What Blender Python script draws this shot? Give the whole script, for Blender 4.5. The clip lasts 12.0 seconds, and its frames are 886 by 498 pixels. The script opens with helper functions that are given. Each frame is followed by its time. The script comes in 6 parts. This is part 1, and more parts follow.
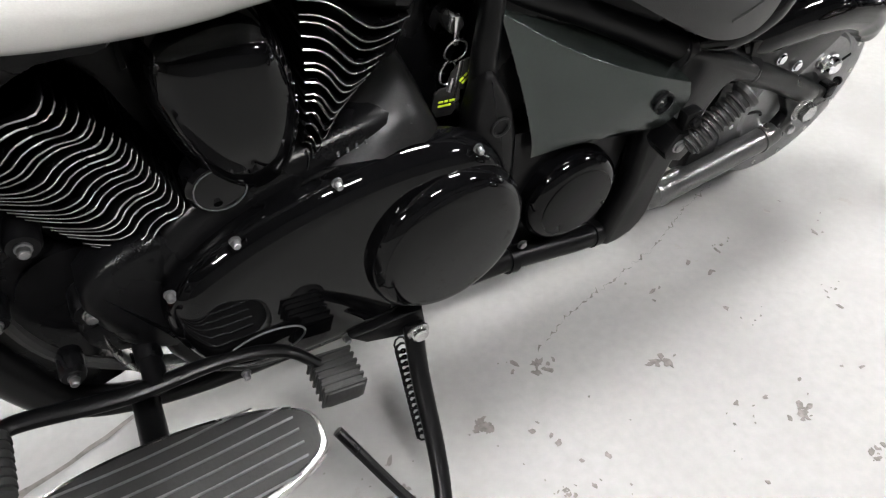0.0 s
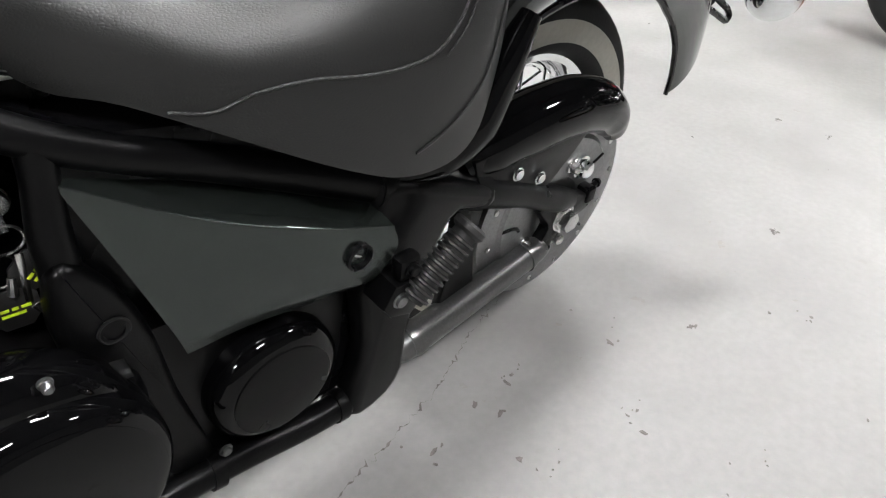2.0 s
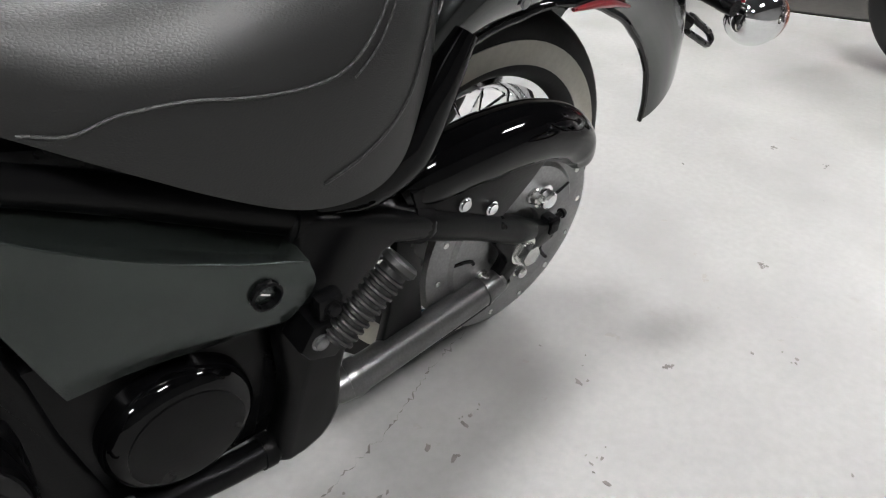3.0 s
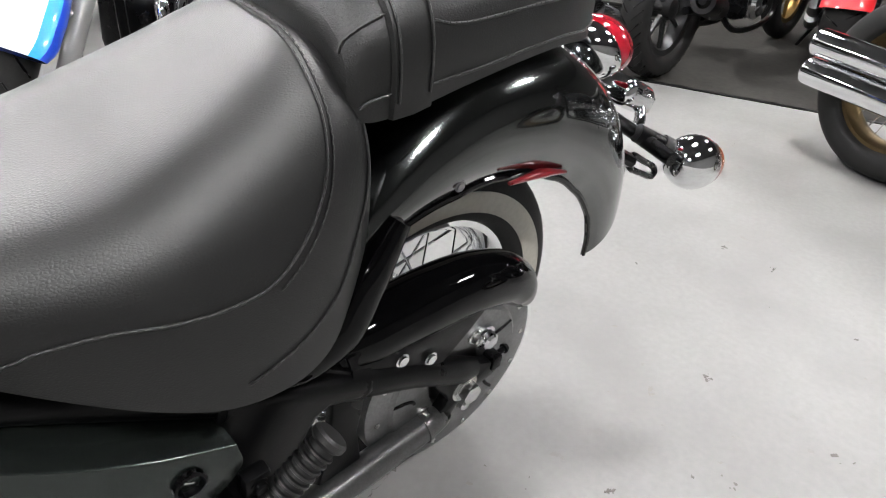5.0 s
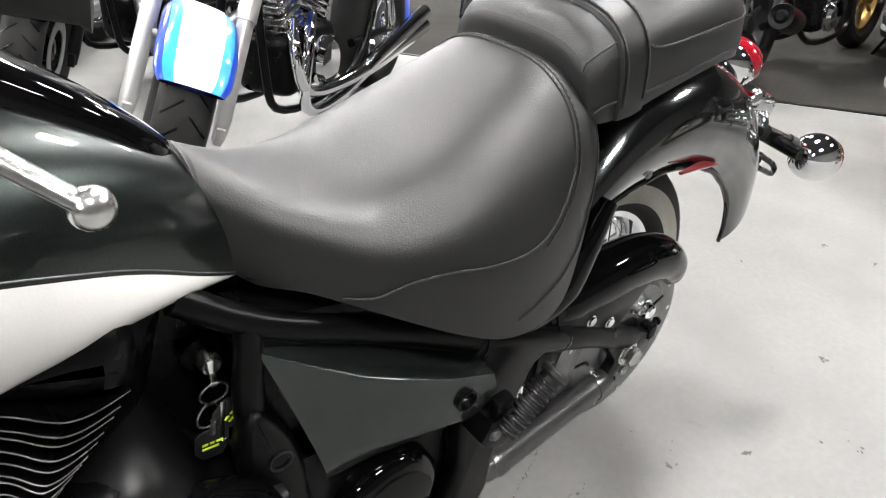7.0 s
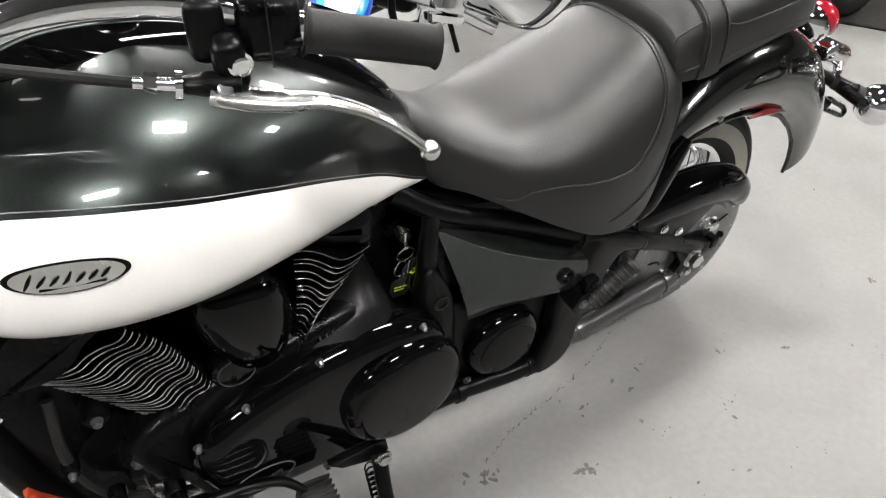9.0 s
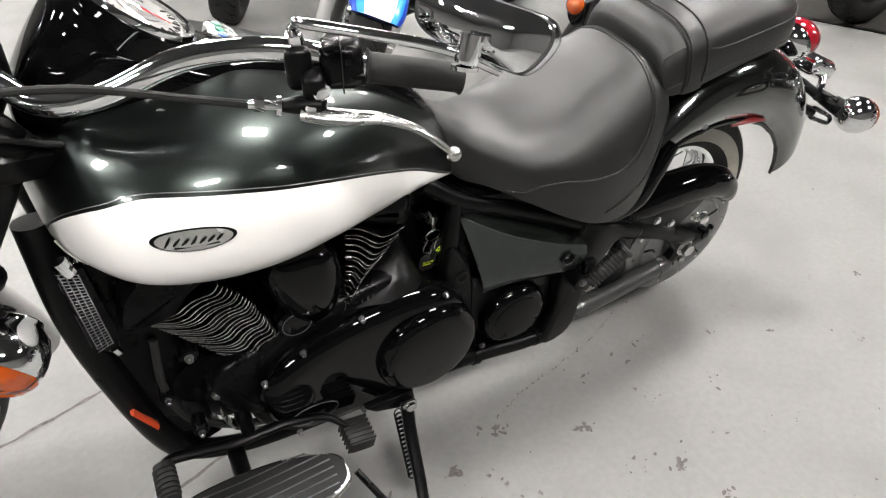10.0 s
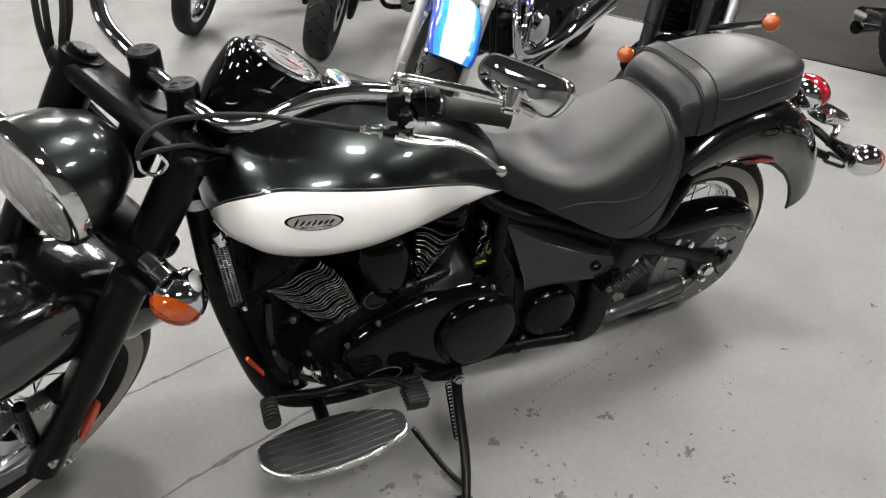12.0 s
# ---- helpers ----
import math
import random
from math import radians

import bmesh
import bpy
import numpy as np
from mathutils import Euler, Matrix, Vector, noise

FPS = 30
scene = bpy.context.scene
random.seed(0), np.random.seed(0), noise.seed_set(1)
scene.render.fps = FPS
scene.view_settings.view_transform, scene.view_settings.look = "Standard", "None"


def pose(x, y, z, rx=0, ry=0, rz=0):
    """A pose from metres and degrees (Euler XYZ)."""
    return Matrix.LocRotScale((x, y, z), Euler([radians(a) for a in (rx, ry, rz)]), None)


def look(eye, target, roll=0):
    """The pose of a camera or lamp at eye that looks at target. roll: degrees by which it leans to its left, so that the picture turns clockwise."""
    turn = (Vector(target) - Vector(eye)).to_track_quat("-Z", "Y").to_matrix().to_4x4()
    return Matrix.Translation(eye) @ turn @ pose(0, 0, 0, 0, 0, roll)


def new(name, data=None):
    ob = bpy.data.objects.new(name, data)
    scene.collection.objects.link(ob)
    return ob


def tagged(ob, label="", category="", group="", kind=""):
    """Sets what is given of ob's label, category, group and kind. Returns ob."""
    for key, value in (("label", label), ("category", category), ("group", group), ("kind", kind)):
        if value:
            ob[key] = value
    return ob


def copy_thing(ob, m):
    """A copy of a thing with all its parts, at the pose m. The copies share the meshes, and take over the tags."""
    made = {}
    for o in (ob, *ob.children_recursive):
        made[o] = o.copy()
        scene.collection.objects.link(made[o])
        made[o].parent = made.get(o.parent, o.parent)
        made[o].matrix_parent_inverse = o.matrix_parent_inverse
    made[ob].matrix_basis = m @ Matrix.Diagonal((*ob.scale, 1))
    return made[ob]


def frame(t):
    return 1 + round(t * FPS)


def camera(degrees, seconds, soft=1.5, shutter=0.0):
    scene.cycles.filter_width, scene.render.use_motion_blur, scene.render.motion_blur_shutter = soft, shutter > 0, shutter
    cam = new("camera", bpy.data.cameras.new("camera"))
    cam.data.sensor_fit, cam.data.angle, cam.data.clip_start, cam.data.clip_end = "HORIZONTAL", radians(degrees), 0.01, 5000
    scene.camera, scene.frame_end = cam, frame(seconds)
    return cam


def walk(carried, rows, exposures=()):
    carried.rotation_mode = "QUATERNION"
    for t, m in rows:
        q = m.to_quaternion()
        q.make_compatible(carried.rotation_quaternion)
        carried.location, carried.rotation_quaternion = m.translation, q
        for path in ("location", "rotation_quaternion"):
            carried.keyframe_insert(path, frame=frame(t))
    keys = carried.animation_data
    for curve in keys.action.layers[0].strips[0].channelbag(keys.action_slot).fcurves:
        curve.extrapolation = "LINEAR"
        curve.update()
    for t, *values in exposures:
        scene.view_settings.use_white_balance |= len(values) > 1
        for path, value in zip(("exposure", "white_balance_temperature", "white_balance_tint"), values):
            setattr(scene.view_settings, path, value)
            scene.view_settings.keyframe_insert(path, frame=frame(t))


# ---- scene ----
cam = camera(66.3, 12.0, soft=1.2)
PATH = [
    (0, (-1.0412, -0.7361, 0.8756), (-0.2889, 0.5107, -0.4953), 1.28),
    (0.5, (-0.9855, -0.7152, 0.8680), (0.0254, 0.4338, -0.4196), 2.09),
    (1, (-0.9059, -0.6948, 0.8469), (0.1849, 0.4355, -0.3910), 2.04),
    (1.5, (-0.8115, -0.6823, 0.8384), (0.3125, 0.4453, -0.3719), 2.25),
    (2, (-0.7357, -0.6667, 0.8258), (0.4069, 0.4829, -0.3459), 2.29),
    (2.5, (-0.6833, -0.6720, 0.8132), (0.4649, 0.5100, -0.3201), 2.06),
    (2.7, (-0.6615, -0.6781, 0.8063), (0.4805, 0.5108, -0.3261), 2.32),
    (4.5, (-0.5588, -0.6771, 0.8896), (0.6461, 0.5005, -0.1880), 5.61),
    (5, (-0.5680, -0.6593, 0.9359), (0.6691, 0.5365, -0.0837), 5.71),
    (5.5, (-0.6118, -0.6501, 0.9404), (0.6464, 0.5676, -0.0261), 6.05),
    (6, (-0.6735, -0.6535, 0.9457), (0.5655, 0.5955, -0.0056), 4.83),
    (6.5, (-0.7429, -0.6619, 0.9488), (0.4446, 0.6315, -0.0087), 2.49),
    (7, (-0.8448, -0.6818, 0.9700), (0.2930, 0.6524, 0.0080), 1.59),
    (7.5, (-0.9300, -0.7023, 0.9993), (0.1627, 0.6466, 0.0061), 1.99),
    (7.7, (-0.9589, -0.7126, 1.0221), (0.1305, 0.6330, 0.0208), 2.03),
    (9.3, (-1.1042, -0.9101, 1.1790), (-0.2792, 0.4421, -0.0421), 1.14),
    (9.5, (-1.1308, -0.9435, 1.2077), (-0.3180, 0.4168, -0.0126), 1.15),
    (10, (-1.1604, -1.0177, 1.2571), (-0.3650, 0.3507, 0.0344), 1.13),
    (10.5, (-1.2023, -1.0848, 1.3009), (-0.4622, 0.3342, 0.1014), 0.95),
    (11, (-1.2291, -1.1520, 1.3238), (-0.5243, 0.3095, 0.1544), 0.89),
    (11.5, (-1.2659, -1.2187, 1.3583), (-0.5805, 0.2662, 0.2071), 0.83),
    (12, (-1.2799, -1.2715, 1.3890), (-0.6170, 0.2228, 0.2368), 0.77),
]
EXPOSURE = [(0.0, 0.7, 6550, 10), (0.5, 0.52, 6450, 10), (1.0, 0.42, 6500, 10), (2.7, 0.22, 6500, 10), (5.0, 0.1, 6500, 11), (7.0, 0.29, 6600, 10), (9.5, 0.06, 6750, 10), (10.5, 0.04, 6750, 10), (11.5, -0.08, 6720, 10), (12.0, -0.38, 6720, 10)]
walk(cam, [(t, look(eye, target, roll)) for t, eye, target, roll in PATH], EXPOSURE)

# ---- world and light ----
world = bpy.data.worlds.new("world")
scene.world = world
world.use_nodes = True
world.node_tree.nodes["Background"].inputs[0].default_value = (0.75, 0.8, 0.85, 1)
world.node_tree.nodes["Background"].inputs[1].default_value = 0.03
LAMP = 164.0


# ---- materials ----
def material(name, base, rough=0.5, metal=0.0, coat=0.0, grain=0.0, grain_size=80.0, spread=0.12, bump=0.0, stain=0.0,
             stain_size=4.0, second=None, coat_rough=0.03, spec=0.5, rough_spread=0.08):
    """A surface with fine grain and broad stains in its colour, gloss and relief."""
    mat = bpy.data.materials.new(name)
    mat.use_nodes = True
    nt = mat.node_tree
    n, l = nt.nodes, nt.links
    b = n["Principled BSDF"]
    b.inputs["Metallic"].default_value = metal
    b.inputs["Coat Weight"].default_value = coat
    b.inputs["Coat Roughness"].default_value = coat_rough
    b.inputs["Specular IOR Level"].default_value = spec
    tc = n.new("ShaderNodeTexCoord")
    fine = n.new("ShaderNodeTexNoise")
    fine.inputs["Scale"].default_value, fine.inputs["Detail"].default_value = grain_size, 6
    broad = n.new("ShaderNodeTexNoise")
    broad.inputs["Scale"].default_value, broad.inputs["Detail"].default_value = stain_size, 5
    l.new(tc.outputs["Object"], fine.inputs["Vector"])
    l.new(tc.outputs["Object"], broad.inputs["Vector"])
    ramp = n.new("ShaderNodeValToRGB")
    lo, hi = [max(c * (1 - spread), 0) for c in base], [min(c * (1 + spread), 1) for c in base]
    ramp.color_ramp.elements[0].color, ramp.color_ramp.elements[1].color = (*lo, 1), (*hi, 1)
    ramp.color_ramp.elements[0].position, ramp.color_ramp.elements[1].position = 0.3, 0.7
    l.new(fine.outputs["Fac"], ramp.inputs[0])
    out = ramp.outputs[0]
    if stain:
        mix = n.new("ShaderNodeMix")
        mix.data_type = "RGBA"
        fac = n.new("ShaderNodeValToRGB")
        fac.color_ramp.elements[0].position, fac.color_ramp.elements[1].position = 0.45, 0.72
        fac.color_ramp.elements[1].color = (stain, stain, stain, 1)
        l.new(broad.outputs["Fac"], fac.inputs[0])
        l.new(fac.outputs[0], mix.inputs[0])
        l.new(out, mix.inputs[6])
        mix.inputs[7].default_value = (*(second or [c * 0.6 for c in base]), 1)
        out = mix.outputs[2]
    l.new(out, b.inputs["Base Color"])
    rr = n.new("ShaderNodeMapRange")
    rr.inputs[3].default_value, rr.inputs[4].default_value = max(rough - rough_spread, 0.01), rough + rough_spread
    l.new(broad.outputs["Fac"], rr.inputs[0])
    l.new(rr.outputs[0], b.inputs["Roughness"])
    if bump:
        bp = n.new("ShaderNodeBump")
        bp.inputs["Strength"].default_value, bp.inputs["Distance"].default_value = bump, 0.001
        l.new(fine.outputs["Fac"], bp.inputs["Height"])
        l.new(bp.outputs[0], b.inputs["Normal"])
    return mat


def glow(name, colour, strength):
    mat = bpy.data.materials.new(name)
    mat.use_nodes = True
    b = mat.node_tree.nodes["Principled BSDF"]
    b.inputs["Emission Color"].default_value = (*colour, 1)
    b.inputs["Emission Strength"].default_value = strength
    b.inputs["Base Color"].default_value = (0.8, 0.8, 0.8, 1)
    return mat


def lens(name, colour, rough=0.08, trans=0.7):
    mat = material(name, colour, rough, coat=1.0)
    mat.node_tree.nodes["Principled BSDF"].inputs["Transmission Weight"].default_value = trans
    return mat


def clear_pane(name):
    """Thin clear glass: see-through, with a mirror sheen."""
    mat = bpy.data.materials.new(name)
    mat.use_nodes = True
    n, l = mat.node_tree.nodes, mat.node_tree.links
    clear, sheen = n.new("ShaderNodeBsdfTransparent"), n.new("ShaderNodeBsdfGlossy")
    sheen.inputs["Roughness"].default_value = 0.02
    fresnel, mix = n.new("ShaderNodeFresnel"), n.new("ShaderNodeMixShader")
    l.new(fresnel.outputs[0], mix.inputs[0])
    l.new(clear.outputs[0], mix.inputs[1])
    l.new(sheen.outputs[0], mix.inputs[2])
    l.new(mix.outputs[0], n["Material Output"].inputs[0])
    return mat


def leather_material():
    """Black vinyl with a fine pebbled grain and faint creases."""
    mat = material("seat_vinyl", (0.0025, 0.0026, 0.0027), 0.44, spread=0.12, grain_size=300, stain=0.35, stain_size=7, second=(0.0035, 0.0036, 0.0037), rough_spread=0.04, spec=0.52)
    n, l = mat.node_tree.nodes, mat.node_tree.links
    b = n["Principled BSDF"]
    b.inputs["IOR"].default_value = 1.5
    tc = n.new("ShaderNodeTexCoord")
    vor = n.new("ShaderNodeTexVoronoi")
    vor.feature = "DISTANCE_TO_EDGE"
    vor.inputs["Scale"].default_value = 460
    crease = n.new("ShaderNodeTexNoise")
    crease.inputs["Scale"].default_value, crease.inputs["Detail"].default_value = 60, 8
    warp = n.new("ShaderNodeMapping")
    warp.inputs["Scale"].default_value = (0.6, 1, 1)
    l.new(tc.outputs["Object"], warp.inputs[0])
    l.new(warp.outputs[0], vor.inputs["Vector"])
    l.new(warp.outputs[0], crease.inputs["Vector"])
    b1, b2 = n.new("ShaderNodeBump"), n.new("ShaderNodeBump")
    b1.inputs["Strength"].default_value, b1.inputs["Distance"].default_value = 0.42, 0.0008
    b2.inputs["Strength"].default_value, b2.inputs["Distance"].default_value = 0.03, 0.0015
    l.new(vor.outputs["Distance"], b1.inputs["Height"])
    l.new(crease.outputs["Fac"], b2.inputs["Height"])
    l.new(b2.outputs[0], b1.inputs["Normal"])
    l.new(b1.outputs[0], b.inputs["Normal"])
    return mat


def floor_material():
    """Light grey sealed concrete with trodden grime, small chips and scuffs."""
    mat = material("painted_concrete", (0.163, 0.163, 0.1594), 0.5, spec=0.3, spread=0.06, grain_size=60, stain=0.75, stain_size=2.6, second=(0.128, 0.1268, 0.1233), rough_spread=0.1)
    n, l = mat.node_tree.nodes, mat.node_tree.links
    b = n["Principled BSDF"]
    base = b.inputs["Base Color"].links[0].from_socket
    tc = n.new("ShaderNodeTexCoord")
    chips = n.new("ShaderNodeTexNoise")
    chips.inputs["Scale"].default_value, chips.inputs["Detail"].default_value, chips.inputs["Roughness"].default_value = 16, 5, 0.6
    place = n.new("ShaderNodeTexNoise")
    place.inputs["Scale"].default_value = 2.6
    for node in (chips, place):
        l.new(tc.outputs["Object"], node.inputs["Vector"])
    r1, r2 = n.new("ShaderNodeValToRGB"), n.new("ShaderNodeValToRGB")
    r1.color_ramp.elements[0].position, r1.color_ramp.elements[1].position = 0.655, 0.675
    r2.color_ramp.elements[0].position, r2.color_ramp.elements[1].position = 0.5, 0.62
    l.new(chips.outputs["Fac"], r1.inputs[0])
    l.new(place.outputs["Fac"], r2.inputs[0])
    mul = n.new("ShaderNodeMath")
    mul.operation = "MULTIPLY"
    l.new(r1.outputs[0], mul.inputs[0])
    l.new(r2.outputs[0], mul.inputs[1])
    mix = n.new("ShaderNodeMix")
    mix.data_type = "RGBA"
    l.new(mul.outputs[0], mix.inputs[0])
    l.new(base, mix.inputs[6])
    mix.inputs[7].default_value = (0.14, 0.134, 0.124, 1)
    l.new(mix.outputs[2], b.inputs["Base Color"])
    bp = n.new("ShaderNodeBump")
    bp.inputs["Strength"].default_value, bp.inputs["Distance"].default_value = 0.15, 0.002
    l.new(mul.outputs[0], bp.inputs["Height"])
    bp.invert = True
    l.new(bp.outputs[0], b.inputs["Normal"])
    return mat


GLOSS = material("gloss_black", (0.0015, 0.0015, 0.0017), 0.035, spec=0.17, grain_size=200, rough_spread=0.02)
TANK_BLACK = material("metallic_black_green", (0.024, 0.029, 0.0275), 0.29, metal=0.95, coat=0.7, coat_rough=0.03, grain_size=900, spread=0.2, rough_spread=0.03)
FENDER_BLACK = material("metallic_black_lacquer", (0.05, 0.0535, 0.0527), 0.14, metal=0.95, coat=1.0, coat_rough=0.015, grain_size=900, spread=0.2, rough_spread=0.03)
FENDER_BLACK.node_tree.nodes["Principled BSDF"].inputs["Coat IOR"].default_value = 1.5
COVER_GREY = material("metallic_grey_green", (0.085, 0.1, 0.094), 0.24, metal=0.85, coat=0.7, coat_rough=0.04, grain_size=900, spread=0.12, rough_spread=0.03)
WHITE = material("pearl_white", (0.88, 0.87, 0.85), 0.4, coat=1.0, coat_rough=0.03, grain_size=700, spread=0.03, rough_spread=0.03)
SATIN = material("satin_black", (0.0022, 0.0022, 0.0024), 0.3, spec=0.12, grain_size=400, bump=0.15, stain=0.3, stain_size=12)
ENGINE = material("engine_black", (0.0025, 0.0025, 0.0028), 0.28, spec=0.1, grain_size=300, bump=0.2, stain=0.4, stain_size=15)
CASE = material("case_grey_black", (0.022, 0.022, 0.0226), 0.34, metal=0.6, grain_size=300, bump=0.1, stain=0.3, stain_size=14)
ARM = material("satin_metallic_black", (0.13, 0.13, 0.13), 0.3, metal=0.9, grain_size=300, bump=0.05, stain=0.3, stain_size=14)
# lighter copy of the rubber: light caught by the peg's ridges, put into colour
PEG_RUBBER = material("lit_peg_rubber", (0.013, 0.013, 0.013), 0.45, spec=0.45, grain_size=250, bump=0.15, stain=0.4, stain_size=14)
ALU = material("worn_alloy", (0.6, 0.6, 0.59), 0.26, metal=1.0, grain_size=250, spread=0.04, stain=0.15, stain_size=20)
STEEL = material("dark_steel", (0.22, 0.22, 0.225), 0.42, metal=1.0, grain_size=250, stain=0.4, stain_size=18)
CHROME = material("chrome", (0.85, 0.86, 0.87), 0.05, metal=1.0, grain_size=60, spread=0.02, rough_spread=0.02)
RUBBER = material("rubber", (0.011, 0.011, 0.011), 0.6, spec=0.25, grain_size=200, bump=0.3, stain=0.3, stain_size=10)
TYRE = material("tyre_rubber", (0.0075, 0.0075, 0.0075), 0.6, spec=0.2, grain_size=160, bump=0.3, stain=0.5, stain_size=8, second=(0.016, 0.0157, 0.015))
WHITEWALL = material("whitewall_rubber", (0.5, 0.485, 0.43), 0.55, grain_size=140, spread=0.06, stain=0.5, stain_size=9, second=(0.42, 0.38, 0.3))
LEATHER = leather_material()
THREAD = material("stitching", (0.035, 0.035, 0.035), 0.7, grain_size=800)
AMBER = lens("amber_lens", (0.42, 0.062, 0.003), 0.12, 0.3)
RED = lens("red_lens", (0.24, 0.006, 0.014), 0.08, 0.1)
# colour of the painted red reflection on the rear fender
RED_REFLECTION = material("red_reflection", (0.14, 0.006, 0.009), 0.3, coat=1.0, grain_size=300)
ORANGE_REFLECTOR = material("orange_reflector", (0.42, 0.055, 0.02), 0.3, coat=1.0, grain_size=400)
GLASS = clear_pane("clear_glass")
DIAL = material("dial_white", (0.22, 0.216, 0.208), 0.5, grain_size=100, spread=0.03)
BLUE = material("blue_paint", (0.01, 0.05, 0.42), 0.3, coat=1.0, grain_size=300)
BLUE_LIGHT = material("light_blue_paint", (0.02, 0.28, 0.75), 0.3, coat=1.0, grain_size=300)
RED_PAINT = material("red_paint", (0.5, 0.012, 0.018), 0.3, coat=1.0, grain_size=300)
FORK_SILVER = material("silver_lacquer", (0.34, 0.34, 0.335), 0.4, metal=0.5, coat=0.4, grain_size=500, spread=0.05)
BRONZE = material("dull_bronze_rim", (0.085, 0.06, 0.03), 0.4, metal=1.0, grain_size=200, stain=0.4, stain_size=12)
GOLD = material("gold_anodised", (0.24, 0.155, 0.052), 0.38, metal=1.0, grain_size=200)
YELLOW = material("lime_print", (0.5, 0.65, 0.03), 0.6, grain_size=200)
LED_GREEN = material("lamp_green", (0.02, 0.2, 0.12), 0.3, grain_size=100)
LED_BLUE = material("lamp_blue", (0.02, 0.08, 0.3), 0.3, grain_size=100)
FLOOR = floor_material()
DARK_FLOOR = material("worn_dark_concrete", (0.031, 0.0298, 0.0277), 0.8, spec=0.05, spread=0.15, grain_size=30, stain=0.8, stain_size=1.6, second=(0.018, 0.0172, 0.0158), bump=0.3)
CHIP = material("bare_concrete", (0.085, 0.081, 0.073), 0.8, grain_size=120, spread=0.35, stain=0.6, stain_size=60, second=(0.045, 0.043, 0.037))
JOINT = material("joint_dirt", (0.075, 0.071, 0.064), 0.8, grain_size=60, spread=0.4)
WALL = material("painted_wall", (0.08, 0.08, 0.079), 0.7, grain_size=40, stain=0.3, stain_size=0.6)
CEILING = material("dark_ceiling", (0.06, 0.06, 0.062), 0.8, grain_size=20)
LIGHT = glow("lamp_diffuser", (1.0, 0.99, 0.982), LAMP)


# ---- builders ----
def part(name, bm, mat, parent=None, label="", angle=35, m=None):
    """Links a bmesh as one mesh object under a thing or a part."""
    if m is not None:
        bm.transform(m)
    bmesh.ops.recalc_face_normals(bm, faces=bm.faces)
    me = bpy.data.meshes.new(name)
    bm.to_mesh(me)
    bm.free()
    for one in mat if isinstance(mat, (list, tuple)) else (mat,):
        me.materials.append(one)
    me.polygons.foreach_set("use_smooth", [True] * len(me.polygons))
    me.set_sharp_from_angle(angle=radians(angle))
    ob = new(name, me)
    if parent is not None:
        ob.parent = parent
    if label:
        ob["label"] = label
    return ob


def curve(points, n=8, closed=False):
    """Catmull-Rom points through the given ones."""
    pts = [Vector(p) for p in points]
    out = []
    count = len(pts)
    for i in range(count if closed else count - 1):
        p1, p2 = pts[i], pts[(i + 1) % count]
        p0 = pts[i - 1] if closed or i else p1 * 2 - p2
        p3 = pts[(i + 2) % count] if closed or i + 2 < count else p2 * 2 - p1
        for k in range(n):
            s = k / n
            out.append(0.5 * ((2 * p1) + (p2 - p0) * s + (2 * p0 - 5 * p1 + 4 * p2 - p3) * s * s + (3 * p1 - p0 - 3 * p2 + p3) * s ** 3))
    if not closed:
        out.append(pts[-1])
    return out


def rings(bm, loops, closed=True, caps=True):
    """Skins loops of equal length."""
    rows = [[bm.verts.new(p) for p in loop] for loop in loops]
    for a, b in zip(rows, rows[1:]):
        n = len(a)
        for i in range(n if closed else n - 1):
            j = (i + 1) % n
            bm.faces.new((a[i], a[j], b[j], b[i]))
    if caps and closed:
        bm.faces.new(rows[0][::-1])
        bm.faces.new(rows[-1])
    return rows


def tube(points, r, seg=12, smooth=6, flat=1.0, bm=None, caps=True, closed=False):
    """A pipe along points; r is one radius or one for each given point; flat squeezes it."""
    bm = bm or bmesh.new()
    radii = list(r) if isinstance(r, (list, tuple)) else [r] * len(points)
    path = curve([(*p, 0)[:3] for p in points], smooth, closed) if smooth > 1 else [Vector(p) for p in points]
    span = len(points) if closed else len(points) - 1
    rad = []
    for k in range(len(path)):
        s = min(k / max(len(path) - (0 if closed else 1), 1) * span, span - 1e-6)
        i = int(s)
        rad.append(radii[i] + (radii[(i + 1) % len(radii)] - radii[i]) * (s - i))
    side = None
    loops = []
    count = len(path)
    for k, p in enumerate(path):
        ahead = path[(k + 1) % count] - path[k - 1] if closed else path[min(k + 1, count - 1)] - path[max(k - 1, 0)]
        ahead.normalize()
        if side is None:
            side = ahead.cross((0, 0, 1)) if abs(ahead.z) < 0.9 else ahead.cross((1, 0, 0))
        side = (side - ahead * side.dot(ahead)).normalized()
        up = side.cross(ahead)
        loops.append([p + (side * math.cos(a) + up * math.sin(a) * flat) * rad[k] for a in (math.tau * i / seg for i in range(seg))])
    if closed:
        loops.append(loops[0])
    rings(bm, loops, caps=caps and not closed)
    if closed:
        bmesh.ops.remove_doubles(bm, verts=bm.verts, dist=1e-6)
    return bm


def lathe(profile, seg=48, bm=None, m=None, close=False):
    """Turns (radius, height) pairs about the y axis."""
    bm = bm or bmesh.new()
    made = []
    loops = [[Vector((r * math.cos(a), h, r * math.sin(a))) for a in (math.tau * i / seg for i in range(seg))] for r, h in profile]
    if close:
        loops.append(loops[0])
    before = set(bm.verts)
    rings(bm, loops, caps=not close)
    made = [v for v in bm.verts if v not in before]
    bmesh.ops.remove_doubles(bm, verts=made, dist=1e-6)
    made = [v for v in bm.verts if v not in before]
    if m is not None:
        bmesh.ops.transform(bm, matrix=m, verts=made)
    return bm


